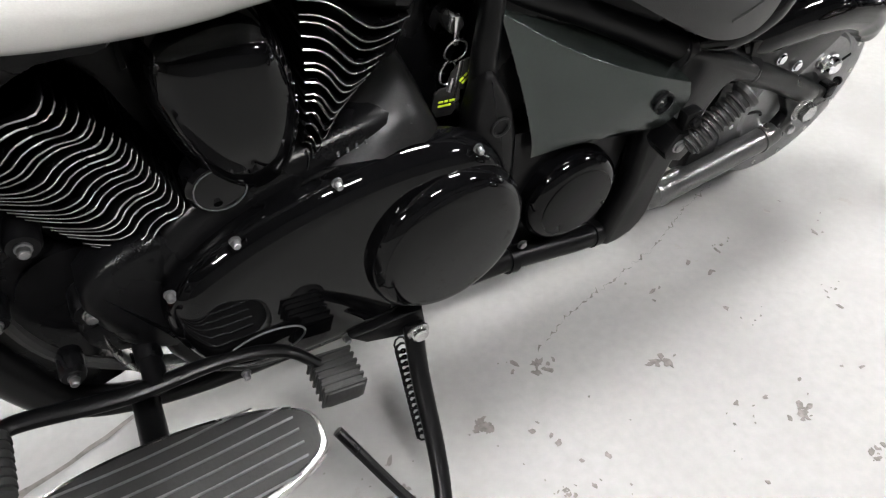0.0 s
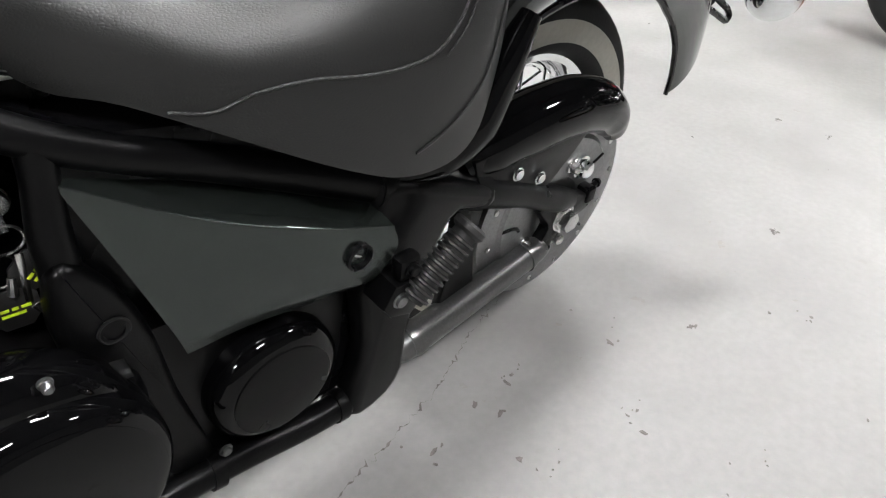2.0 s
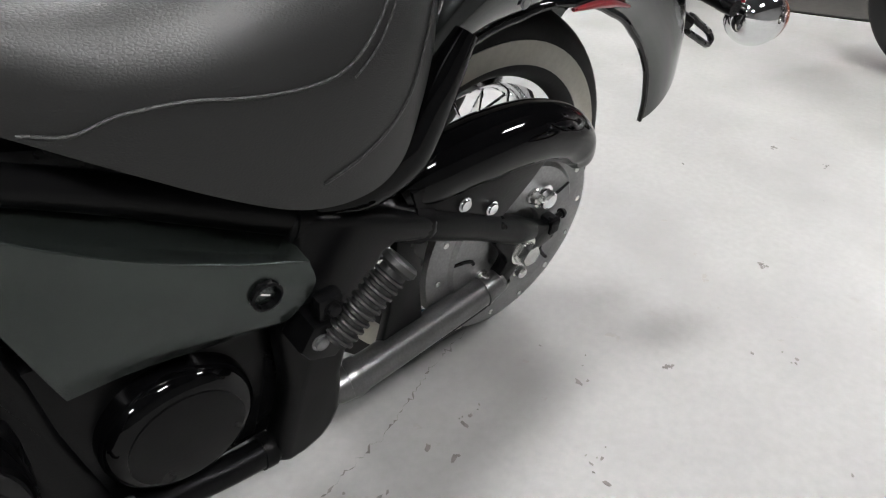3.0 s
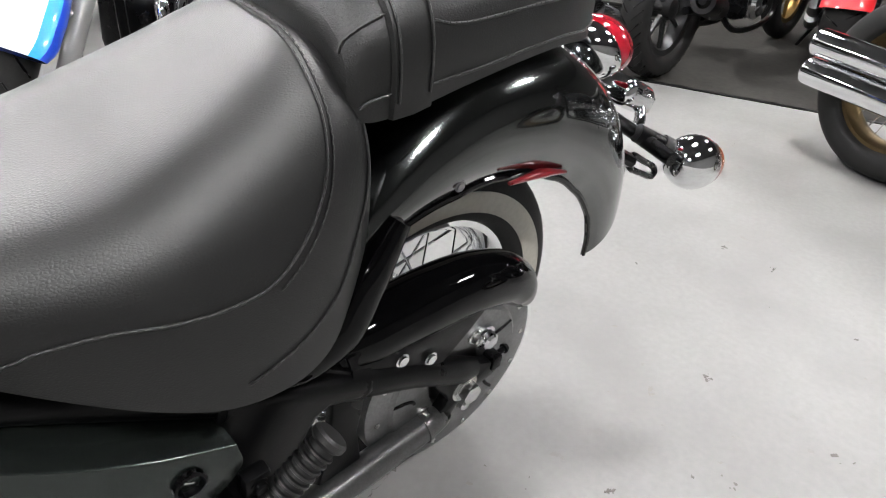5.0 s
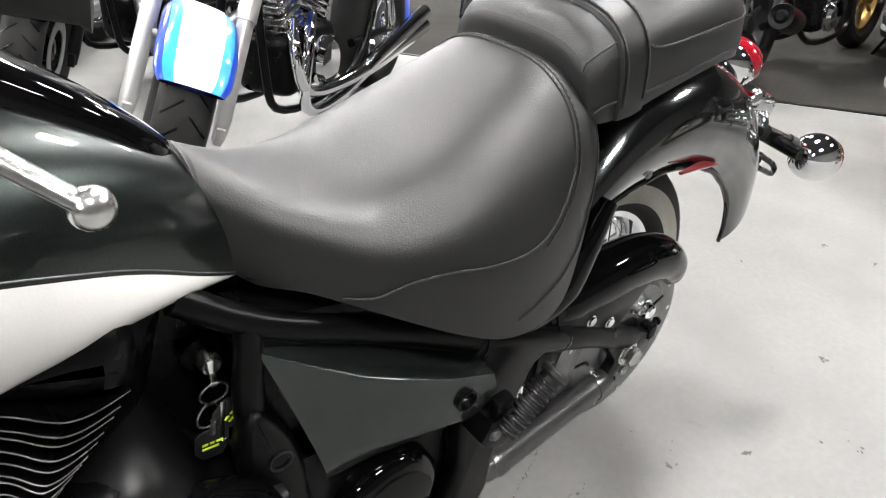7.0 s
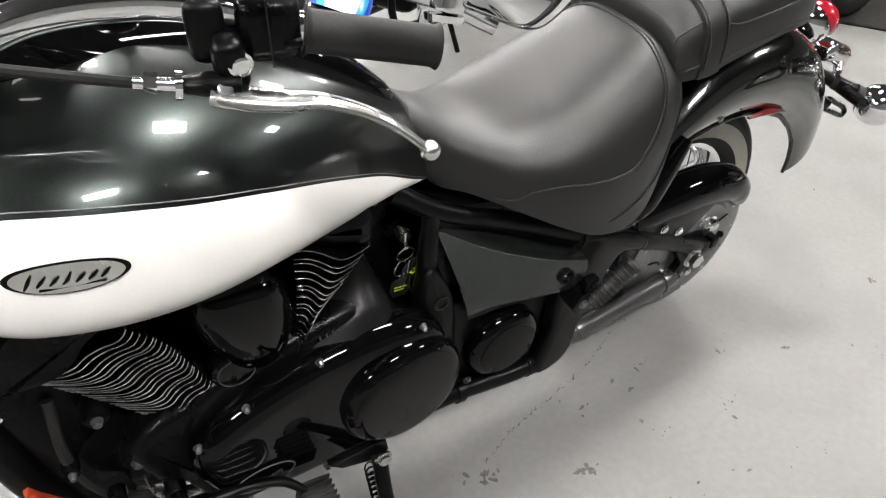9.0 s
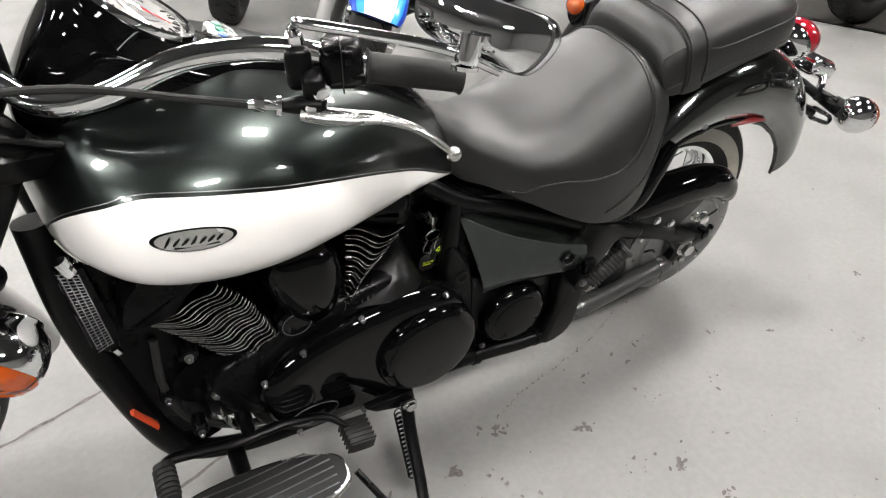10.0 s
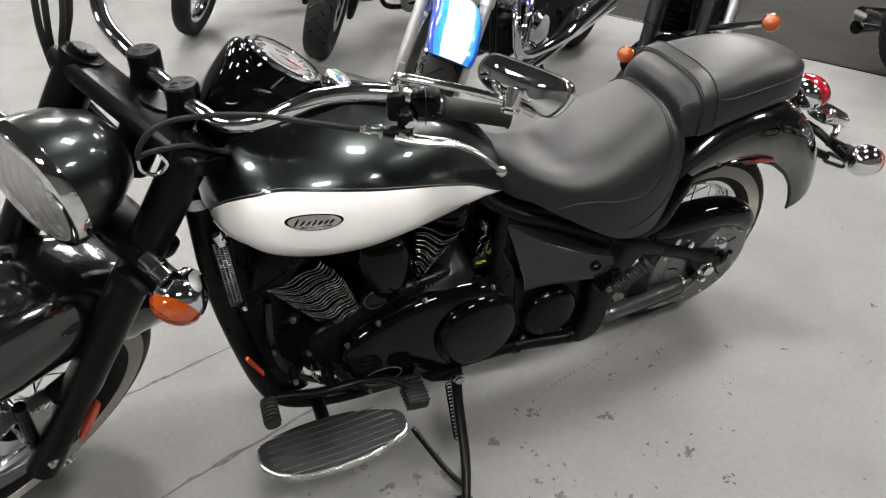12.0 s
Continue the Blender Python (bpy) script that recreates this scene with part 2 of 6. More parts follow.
def open_shell(bm):
    """Takes the end caps off a turned shape."""
    bmesh.ops.delete(bm, geom=[f for f in bm.faces if len(f.verts) > 4], context="FACES")
    return bm


def soften(bm, width, seg=2, angle=30):
    edges = [e for e in bm.edges if len(e.link_faces) == 2 and e.calc_face_angle(0) > radians(angle)]
    bmesh.ops.bevel(bm, geom=edges, offset=width, segments=seg, profile=0.5, affect="EDGES")
    return bm


def box(size, centre=(0, 0, 0), bevel=0.0, m=None, bm=None, seg=2):
    one = bmesh.new()
    bmesh.ops.create_cube(one, size=1)
    bmesh.ops.scale(one, vec=size, verts=one.verts)
    if bevel:
        soften(one, bevel, seg)
    if m is not None:
        one.transform(m)
    bmesh.ops.translate(one, vec=centre, verts=one.verts)
    if bm is None:
        return one
    return join(bm, one)


def join(bm, other):
    me = bpy.data.meshes.new("joined")
    other.to_mesh(me)
    other.free()
    bm.from_mesh(me)
    bpy.data.meshes.remove(me)
    return bm


def plate(outline, y0, y1, bevel=0.004, smooth=0, seg=2):
    """A sheet of (x, z) outline between y0 and y1, its rims rounded."""
    pts = [(p.x, p.z) for p in curve([(x, 0, z) for x, z in outline], smooth, True)] if smooth else outline
    bm = bmesh.new()
    rings(bm, [[Vector((x, y0, z)) for x, z in pts], [Vector((x, y1, z)) for x, z in pts]])
    bmesh.ops.recalc_face_normals(bm, faces=bm.faces)
    if bevel:
        rim = [e for e in bm.edges if abs(e.verts[0].co.y - e.verts[1].co.y) < 1e-6]
        bmesh.ops.bevel(bm, geom=rim, offset=bevel, segments=seg, profile=0.5, affect="EDGES")
    return bm


def ball(centre, radii, m=None, seg=24, bm=None):
    one = bmesh.new()
    bmesh.ops.create_uvsphere(one, u_segments=seg, v_segments=seg // 2, radius=1)
    bmesh.ops.scale(one, vec=radii if hasattr(radii, "__len__") else (radii,) * 3, verts=one.verts)
    if m is not None:
        one.transform(m)
    bmesh.ops.translate(one, vec=centre, verts=one.verts)
    return one if bm is None else join(bm, one)


def bolt(centre, r=0.006, h=0.006, m=None, bm=None):
    """A domed hexagon head that faces -y."""
    one = lathe([(r * 1.35, 0), (r * 1.35, -h * 0.25), (r * 1.02, -h * 0.3), (r, -h * 0.85), (r * 0.75, -h), (r * 0.3, -h * 0.96)], 12)
    one.transform(Matrix.Translation(centre) @ (m or Matrix()))
    return one if bm is None else join(bm, one)


def at(values, x):
    """Smooth value at x of a table of (x, value)."""
    if x <= values[0][0]:
        return values[0][1]
    for (x0, v0), (x1, v1) in zip(values, values[1:]):
        if x <= x1:
            s = (x - x0) / (x1 - x0)
            return v0 + (v1 - v0) * s * s * (3 - 2 * s) if abs(v1 - v0) < 1e-9 else v0 + (v1 - v0) * s
    return values[-1][1]


def spline_table(rows, n):
    """Rows of numbers, refined n times by Catmull-Rom."""
    out = []
    a = np.array(rows, float)
    for i in range(len(a) - 1):
        p1, p2 = a[i], a[i + 1]
        p0 = a[i - 1] if i else 2 * p1 - p2
        p3 = a[i + 2] if i + 2 < len(a) else 2 * p2 - p1
        for k in range(n):
            s = k / n
            out.append(0.5 * (2 * p1 + (p2 - p0) * s + (2 * p0 - 5 * p1 + 4 * p2 - p3) * s * s + (3 * p1 - p0 - 3 * p2 + p3) * s ** 3))
    out.append(a[-1])
    return out


def thing(name, label, category, m=None, group=""):
    ob = new(name)
    ob.empty_display_size = 0.1
    if m is not None:
        ob.matrix_world = m
    return tagged(ob, label, category, group)


def structure(name, bm, mat, label=""):
    return tagged(part(name, bm, mat), label, name.split("_")[0], kind="structure")


def spoked_wheel(parent, name, m, tyre_r, half, rim_r, spokes, spoke_r=0.0022, wall=True, rim_mat=None, hub_half=0.06):
    """A wire wheel in its own frame (axle along y), set at m under parent."""
    rim_mat = rim_mat or CHROME
    h = tyre_r - rim_r
    prof = [(rim_r + 0.004, -half * 0.62), (rim_r + 0.16 * h, -half * 0.9), (rim_r + 0.42 * h, -half), (rim_r + 0.66 * h, -half * 0.97),
            (rim_r + 0.84 * h, -half * 0.84), (rim_r + 0.95 * h, -half * 0.55), (tyre_r, -half * 0.2)]
    side = [(p.x, p.y) for p in curve([(r, y, 0) for r, y in prof], 4)]
    full = side + [(r, -y) for r, y in reversed(side)]
    tyre = part("tyre", lathe(full, 72, close=True), TYRE)
    wheel = part(name, lathe([(rim_r * 0.93, -half * 0.5), (rim_r * 0.97, -half * 0.62), (rim_r + 0.012, -half * 0.66), (rim_r + 0.012, -half * 0.6),
                              (rim_r * 0.97, -half * 0.5), (rim_r * 0.9, -half * 0.2), (rim_r * 0.88, 0), (rim_r * 0.9, half * 0.2), (rim_r * 0.97, half * 0.5),
                              (rim_r + 0.012, half * 0.6), (rim_r + 0.012, half * 0.66), (rim_r * 0.97, half * 0.62), (rim_r * 0.93, half * 0.5),
                              (rim_r * 0.87, half * 0.22), (rim_r * 0.85, 0), (rim_r * 0.87, -half * 0.22)], 64, close=True), rim_mat, parent)
    wheel.matrix_local = m
    tyre.parent = wheel
    if wall:
        for s in (-1, 1):
            band = [(r, y) for r, y in side if rim_r + 0.22 * h < r < rim_r + 0.64 * h]
            outer = [(r, s * y + s * -0.0015) for r, y in band]
            inner = [(r, s * y + s * 0.002) for r, y in reversed(band)]
            part("whitewall", lathe(outer + inner, 72, close=True), WHITEWALL, wheel, "cream-white band on the tyre's side")
    part("hub", lathe([(0.012, -hub_half * 1.1), (0.03, -hub_half * 1.05), (0.055, -hub_half), (0.055, -hub_half * 0.8), (0.034, -hub_half * 0.6), (0.03, 0),
                       (0.034, hub_half * 0.6), (0.055, hub_half * 0.8), (0.055, hub_half), (0.012, hub_half * 1.1)], 32), CHROME, wheel)
    for k in range(spokes):
        s = 1 if k % 2 else -1
        a = math.tau * k / spokes
        turn = radians(34) * (1 if k % 4 < 2 else -1)
        p0 = Vector((0.05 * math.cos(a + turn), s * hub_half * 0.9, 0.05 * math.sin(a + turn)))
        p1 = Vector((rim_r * 0.875 * math.cos(a), s * 0.012, rim_r * 0.875 * math.sin(a)))
        part("spoke", tube([p0, p1], spoke_r, 6, 1), CHROME, wheel)
    return wheel


# ---- hall ----
def slab(x0, x1, y0, y1, z0, z1):
    return box((x1 - x0, y1 - y0, z1 - z0), ((x0 + x1) / 2, (y0 + y1) / 2, (z0 + z1) / 2))


def border(y):
    """Where the pale floor ends and the dark one begins."""
    return 3.1 - 0.5 * y


def flat_floor(outline, z0, z1):
    bm = bmesh.new()
    rings(bm, [[Vector((x, y, z0)) for x, y in outline], [Vector((x, y, z1)) for x, y in outline]])
    return bm


structure("floor", flat_floor([(-9, -6), (border(-6), -6), (border(11), 11), (-9, 11)], -0.2, 0.0), FLOOR, "light grey sealed concrete floor with chips and scuffs")
structure("floor_dark", flat_floor([(border(-6), -6), (14, -6), (14, 11), (border(11), 11)], -0.2, -0.004), DARK_FLOOR, "worn dark concrete floor of the next bay")
strip = flat_floor([(border(-6) - 0.03, -6), (border(-6), -6), (border(11), 11), (border(11) - 0.03, 11)], -0.02, 0.004)
structure("trim_floor_edge", strip, SATIN, "dark edge strip between the two floors")
for i, (p0, p1) in enumerate((((-4.2, -1.0), (-0.1, 0.3)), ((-4.2, -0.55), (-0.2, 0.62)))):
    d = Vector((p1[0] - p0[0], p1[1] - p0[1], 0))
    bm = bmesh.new()
    rng = random.Random(i)
    side = Vector((-d.y, d.x, 0)).normalized()
    loops = []
    for k in range(160):
        c = Vector((*p0, 0)) + d * (k / 159) + side * rng.gauss(0, 0.0015)
        w = 0.002 + 0.003 * rng.random() + (0.008 * rng.random() if rng.random() < 0.3 else 0)
        loops.append([c + side * w + Vector((0, 0, 0.0012)), c - side * w + Vector((0, 0, 0.0012))])
    rings(bm, loops, closed=False, caps=False)
    structure("trim_floor_joint", bm, JOINT, "dirty saw-cut joint in the concrete floor")

crack = bmesh.new()
rng = random.Random(9)
trail = []
for k in range(120):
    f = k / 119
    x = -0.55 + 0.6 * f
    c = Vector((x, -0.225 + 0.3 * (x + 0.55) + 0.008 * math.sin(9 * f) + rng.gauss(0, 0.003), 0.001))
    w = rng.random() ** 4 * 0.003 + 0.0001
    trail.append([c + Vector((0, w, 0)), c - Vector((0, w, 0))])
rings(crack, trail, closed=False, caps=False)
structure("trim_floor_crack", crack, JOINT, "fine broken crack in the concrete floor")


def floor_chips():
    """Irregular flakes and specks where the sealer has come off."""
    rng = random.Random(5)
    bm = bmesh.new()

    def flake(x, y, size, long=1.0, turn=0.0):
        n = rng.randint(6, 10)
        top = rng.uniform(0.0004, 0.0012)
        pts = []
        for i in range(n):
            a = math.tau * i / n
            r = size * (0.45 + 0.75 * rng.random())
            u, v = r * math.cos(a) * long, r * math.sin(a)
            pts.append((x + u * math.cos(turn) - v * math.sin(turn), y + u * math.sin(turn) + v * math.cos(turn)))
        rings(bm, [[Vector((px, py, -0.001)) for px, py in pts], [Vector((px, py, top)) for px, py in pts]])

    for x, y, s in ((-0.56, -0.25, 0.013), (-0.39, -0.34, 0.012), (-0.7, -0.3, 0.011), (1.26, -0.03, 0.008), (0.67, -0.29, 0.007), (1.26, -0.18, 0.007), (0.25, -0.33, 0.007), (-0.27, -0.52, 0.012), (-0.62, -0.5, 0.01), (-0.92, -0.32, 0.012), (-0.85, -0.34, 0.010), (-0.99, -0.32, 0.012), (-0.66, -0.44, 0.008), (-0.71, -0.30, 0.009), (-1.03, -0.24, 0.008), (-0.23, -0.62, 0.010)):
        for k in range(11):
            flake(x + rng.gauss(0, s * 0.9), y + rng.gauss(0, s * 0.6), s * (0.12 + 0.4 * rng.random()), 1 + rng.random(), rng.random() * 3)
    for k in range(75):
        cx, cy = rng.gauss(-0.6, 0.42), rng.gauss(-0.5, 0.19)
        for i in range(rng.randint(1, 6)):
            flake(cx + rng.gauss(0, 0.024), cy + rng.gauss(0, 0.022), 0.0011 + 0.0042 * rng.random() ** 3, 1 + 1.5 * rng.random(), rng.random() * 3)
    for k in range(45):
        flake(rng.uniform(-1.6, 2.4), rng.uniform(-1.1, 1.6), 0.001 + 0.003 * rng.random() ** 2, 1 + 1.5 * rng.random(), rng.random() * 3)
    tagged(part("floor_chips", bm, CHIP), "small chips and specks in the sealed floor", "chips", kind="stuff")


floor_chips()
# added unseen walls and ceiling; height and tone tuned to shape the light
HIGH = 3.9
structure("wall_north", slab(-9, 14, 11, 11.2, -0.2, HIGH), WALL, "plain hall wall out of view")
structure("wall_south", slab(-9, 14, -6.2, -6, -0.2, HIGH), WALL, "plain hall wall out of view")
structure("wall_west", slab(-9.2, -9, -6.2, 11.2, -0.2, HIGH), WALL, "plain hall wall out of view")
structure("wall_east", slab(14, 14.2, -6.2, 11.2, -0.2, HIGH), WALL, "plain hall wall out of view")
structure("ceiling", slab(-9.2, 14.2, -6.2, 11.2, HIGH, HIGH + 0.2), CEILING, "dark hall ceiling out of view")


def ceiling_light():
    ob = thing("ceiling_light", "white ceiling light with a glowing diffuser", "light", group="hall lights")
    part("housing", box((0.98, 0.48, 0.06), (0, 0, 0.05), 0.01), WALL, ob)
    part("diffuser", box((0.9, 0.4, 0.03), (0, 0, 0.01), 0.008), LIGHT, ob)
    return ob


lamp = ceiling_light()
lamp.matrix_world = pose(-5.3, -2.8, HIGH - 0.081)
for row, (y, step) in enumerate(((-2.6, 4.6), (0.1, 4.6), (2.8, 4.6), (5.6, 5.1), (8.4, 4.6), (10.2, 3.8))):
    x = -5.3 + (1.7 if row % 2 else 0.0)
    while x < (7.0 if y < 7 else 11.0):
        if (x, y) != (-5.3, -2.8):
            copy_thing(lamp, pose(x, y, HIGH - 0.081))
        x += step

# ---- the motorcycle: x to its tail, y to its right, z up, leaning on its stand ----
bike = thing("motorcycle", "black and white cruiser motorcycle leaning on its side stand", "motorcycle", pose(0, 0, -0.018, 7.17))
RAKE, LOCK = radians(33), radians(40)
HEAD = Vector((-1.69, 0, 0.335))
AXIS = Vector((math.sin(RAKE), 0, math.cos(RAKE)))
STEER = Matrix.Translation(HEAD) @ Matrix.Rotation(LOCK, 4, AXIS) @ Matrix.Translation(-HEAD)
FORK = Matrix.Translation(HEAD) @ Matrix.Rotation(RAKE, 4, "Y")  # local: z up the fork, -x ahead


# rear wheel and drive
spoked_wheel(bike, "rear_wheel", pose(0, 0.02, 0.318), 0.3, 0.062, 0.196, 36)
pulley = part("drive_pulley", lathe([(0.02, -0.112), (0.05, -0.114), (0.052, -0.122), (0.118, -0.124), (0.124, -0.119), (0.152, -0.119), (0.16, -0.116), (0.16, -0.085), (0.14, -0.082), (0.02, -0.085)], 64),
              STEEL, bike, "flat grey drive pulley", m=pose(0, 0, 0.315))
for k in range(14):
    a = math.tau * k / 14 + 0.1
    part("hole", lathe([(0.0045, 0), (0.0045, -0.0015), (0.002, -0.0012)], 10), ALU, pulley, m=pose(0.142 * math.cos(a), -0.1192, 0.315 + 0.142 * math.sin(a)))
for k in range(5):
    a = math.tau * k / 5 + 0.55
    slot = [(r * math.cos(a + w), 0, r * math.sin(a + w)) for r, w in ((0.118, 0), (0.1, 0.02), (0.085, 0.08), (0.08, 0.16))]
    part("slot", tube([(x, -0.1235, z + 0.315) for x, _, z in slot], 0.003, 8, 4), ENGINE, pulley)
for k in range(5):
    a = math.tau * k / 5
    part("pulley_bolt", bolt((0.072 * math.cos(a), -0.122, 0.072 * math.sin(a)), 0.009, 0.016), ALU, pulley, m=pose(0, 0, 0.315))
part("belt_guard", tube([(-0.215, -0.112, 0.468), (-0.17, -0.112, 0.483), (-0.09, -0.112, 0.49), (-0.01, -0.112, 0.487), (0.06, -0.112, 0.468), (0.105, -0.112, 0.437), (0.128, -0.112, 0.405), (0.131, -0.112, 0.394)], [0.024, 0.038, 0.043, 0.043, 0.04, 0.034, 0.022, 0.008], 28, 6), GLOSS, bike, "glossy black upper belt guard")
bm = plate([(-0.215, 0.49), (-0.1, 0.49), (0.03, 0.472), (-0.01, 0.43), (-0.055, 0.392), (-0.12, 0.405), (-0.2, 0.44)], -0.141, -0.133, 0.0015)
part("guard_plate", bm, SATIN, bike)
for x, z in ((-0.134, 0.444), (-0.084, 0.418)):
    part("screw", bolt((x, -0.143, z), 0.0075, 0.006), CHROME, bike)
part("axle_bolt", bolt((0.04, -0.125, 0.378), 0.014, 0.02), CHROME, bike)

# swing arm
part("swingarm_upper", tube([(-0.27, -0.1, 0.475), (-0.2, -0.128, 0.44), (-0.1, -0.132, 0.392), (-0.015, -0.132, 0.345), (0.02, -0.132, 0.33)], [0.026, 0.024, 0.021, 0.021, 0.016], 16, 6), SATIN, bike)
part("collar", tube([(-0.215, -0.126, 0.447), (-0.19, -0.129, 0.435)], 0.027, 18, 1), SATIN, bike)
part("swingarm_lower", tube([(-0.34, -0.1, 0.23), (-0.315, -0.128, 0.228), (-0.28, -0.134, 0.23), (-0.06, -0.134, 0.258), (-0.03, -0.134, 0.268)], [0.02, 0.022, 0.024, 0.022, 0.016], 24, 6), ARM, bike, "satin black lower swing arm tube")
part("arm_collar", tube([(-0.296, -0.133, 0.229), (-0.29, -0.134, 0.23), (-0.279, -0.134, 0.231)], [0.025, 0.0265, 0.0255], 24, 1), ARM, bike)
part("arm_collar", tube([(-0.068, -0.134, 0.257), (-0.06, -0.134, 0.258)], [0.0245, 0.0235], 24, 1), ARM, bike)
part("arm_gusset", plate([(-0.222, 0.45), (-0.165, 0.42), (-0.174, 0.38), (-0.18, 0.33), (-0.168, 0.25), (-0.24, 0.24), (-0.228, 0.3), (-0.222, 0.38)], -0.128, -0.112, 0.004), SATIN, bike)
part("axle_plate", plate([(-0.06, 0.352), (0.0, 0.352), (0.04, 0.335), (0.07, 0.322), (0.068, 0.3), (0.03, 0.29), (0.0, 0.28), (-0.03, 0.24), (-0.06, 0.24), (-0.05, 0.27), (-0.03, 0.3), (-0.05, 0.33)], -0.143, -0.122, 0.004, 3), SATIN, bike)
bm = lathe([(0.021, 0), (0.021, -0.006), (0.017, -0.007), (0.017, -0.02), (0.012, -0.023), (0.008, -0.023)], 6, m=pose(0, -0.142, 0.309))
lathe([(0.024, 0), (0.024, -0.004), (0.01, -0.004)], 24, bm, m=pose(0, -0.141, 0.309))
part("axle_nut", bm, ALU, bike, "worn bare axle nut")
bm = box((0.02, 0.026, 0.026), (0.062, -0.135, 0.325), 0.004)
tube([(0.03, -0.135, 0.318), (0.085, -0.135, 0.333)], 0.005, 10, 1, bm=bm)
bolt((0, 0, 0), 0.006, 0.008, m=pose(0.085, -0.135, 0.333, 0, 0, 90), bm=bm)
part("belt_adjuster", bm, ENGINE, bike)
part("lower_belt_guard", box((0.17, 0.05, 0.014), (-0.12, -0.105, 0.196), 0.006, pose(0, 0, 0, 0, -8, 0)), RUBBER, bike)
for s in (-1, 1):
    part("drive_belt", tube([(-0.3, -0.098, 0.2 if s < 0 else 0.425), (0.0, -0.098, 0.315 + s * 0.16)], 0.011, 8, 1, 0.3), RUBBER, bike)
bm = tube([(0.0, 0.13, 0.31), (-0.3, 0.13, 0.24)], 0.025, 14, 1)
tube([(0.0, 0.13, 0.32), (-0.25, 0.12, 0.46)], 0.022, 14, 1, bm=bm)
part("swingarm_far", bm, SATIN, bike)
bm = tube([(-0.34, 0.0, 0.33), (-0.2, 0.0, 0.36)], 0.03, 14, 1)
part("shock_absorber", tube([(-0.36 + 0.008 * k / 4, 0.02 + 0.03 * math.sin(k * math.pi / 4), 0.33 + 0.03 * math.cos(k * math.pi / 4)) for k in range(80)], 0.005, 6, 1, bm=bm), ENGINE, bike)

# frame
part("seat_rail", tube([(-0.69, -0.08, 0.69), (-0.62, -0.098, 0.642), (-0.5, -0.112, 0.585), (-0.35, -0.13, 0.51), (-0.32, -0.13, 0.495)], [0.015, 0.015, 0.017, 0.02, 0.021], 18, 6), SATIN, bike)
part("rail_collar", tube([(-0.362, -0.13, 0.513), (-0.345, -0.13, 0.506)], 0.025, 18, 1), SATIN, bike)
part("frame_casting", plate([(-0.36, 0.525), (-0.31, 0.508), (-0.22, 0.468), (-0.18, 0.445), (-0.19, 0.42), (-0.245, 0.44), (-0.268, 0.418), (-0.295, 0.355), (-0.315, 0.28), (-0.318, 0.215),
                             (-0.345, 0.175), (-0.395, 0.165), (-0.41, 0.19), (-0.398, 0.24), (-0.385, 0.3), (-0.39, 0.38), (-0.375, 0.44), (-0.372, 0.49)], -0.155, -0.115, 0.012, 2, 3), SATIN, bike)
part("gusset", plate([(-0.664, 0.537), (-0.658, 0.556), (-0.645, 0.562), (-0.628, 0.539), (-0.61, 0.5), (-0.599, 0.449), (-0.594, 0.377), (-0.582, 0.295), (-0.575, 0.24), (-0.59, 0.22), (-0.616, 0.22), (-0.636, 0.29), (-0.654, 0.375), (-0.667, 0.45), (-0.671, 0.5)],
                     -0.134, -0.1, 0.01, 2, 3), SATIN, bike)
# black sheet added as the dark gap behind the keys
part("inner_guard", plate([(-0.8, 0.45), (-0.79, 0.66), (-0.7, 0.72), (-0.6, 0.7), (-0.6, 0.4)], -0.045, 0.06, 0.01), ENGINE, bike)
part("frame_upright", tube([(-0.632, -0.096, 0.65), (-0.636, -0.1, 0.62), (-0.645, -0.108, 0.57), (-0.648, -0.112, 0.5)], [0.014, 0.014, 0.016, 0.016], 16, 4), SATIN, bike)
bm = lathe([(0.0125, -0.001), (0.0125, -0.003), (0.009, -0.003), (0.0085, 0.004), (0.004, 0.004), (0.003, 0.002)], 20, m=pose(-0.63, -0.134, 0.486))
part("gusset_bolt", bm, ENGINE, bike)
part("bolt_ring", tube([(-0.63 + 0.0125 * math.cos(a), -0.136, 0.486 + 0.0125 * math.sin(a)) for a in (math.tau * k / 24 for k in range(24))], 0.0016, 6, 1, closed=True), CASE, bike)
part("lower_rail", tube([(-0.4, -0.135, 0.19), (-0.46, -0.14, 0.2), (-0.6, -0.14, 0.228), (-0.8, -0.13, 0.222), (-1.0, -0.12, 0.215), (-1.1, -0.11, 0.22), (-1.17, -0.1, 0.25), (-1.205, -0.093, 0.32), (-1.232, -0.09, 0.5), (-1.243, -0.085, 0.65), (-1.24, -0.06, 0.8)], [0.0185] * 6 + [0.021, 0.024, 0.025, 0.025, 0.024], 16, 6), SATIN, bike)
part("lower_rail_far", tube([(-0.4, 0.135, 0.19), (-0.6, 0.14, 0.228), (-1.0, 0.12, 0.215), (-1.17, 0.1, 0.25), (-1.235, 0.085, 0.5), (-1.245, 0.05, 0.8)], 0.0185, 12, 6), SATIN, bike)
for p0, p1 in (((-0.592, -0.14, 0.226), (-0.578, -0.14, 0.223)), ((-0.425, -0.137, 0.194), (-0.41, -0.136, 0.191))):
    part("rail_collar", tube([p0, p1], 0.022, 16, 1), SATIN, bike)
part("backbone", tube([(-1.2, 0, 0.86), (-0.9, 0, 0.8), (-0.65, 0, 0.7), (-0.35, 0, 0.56)], 0.04, 14, 5), SATIN, bike)
part("steering_head", tube([(-1.335, 0, 0.87), (-1.26, 0, 0.985)], 0.036, 20, 1), SATIN, bike)

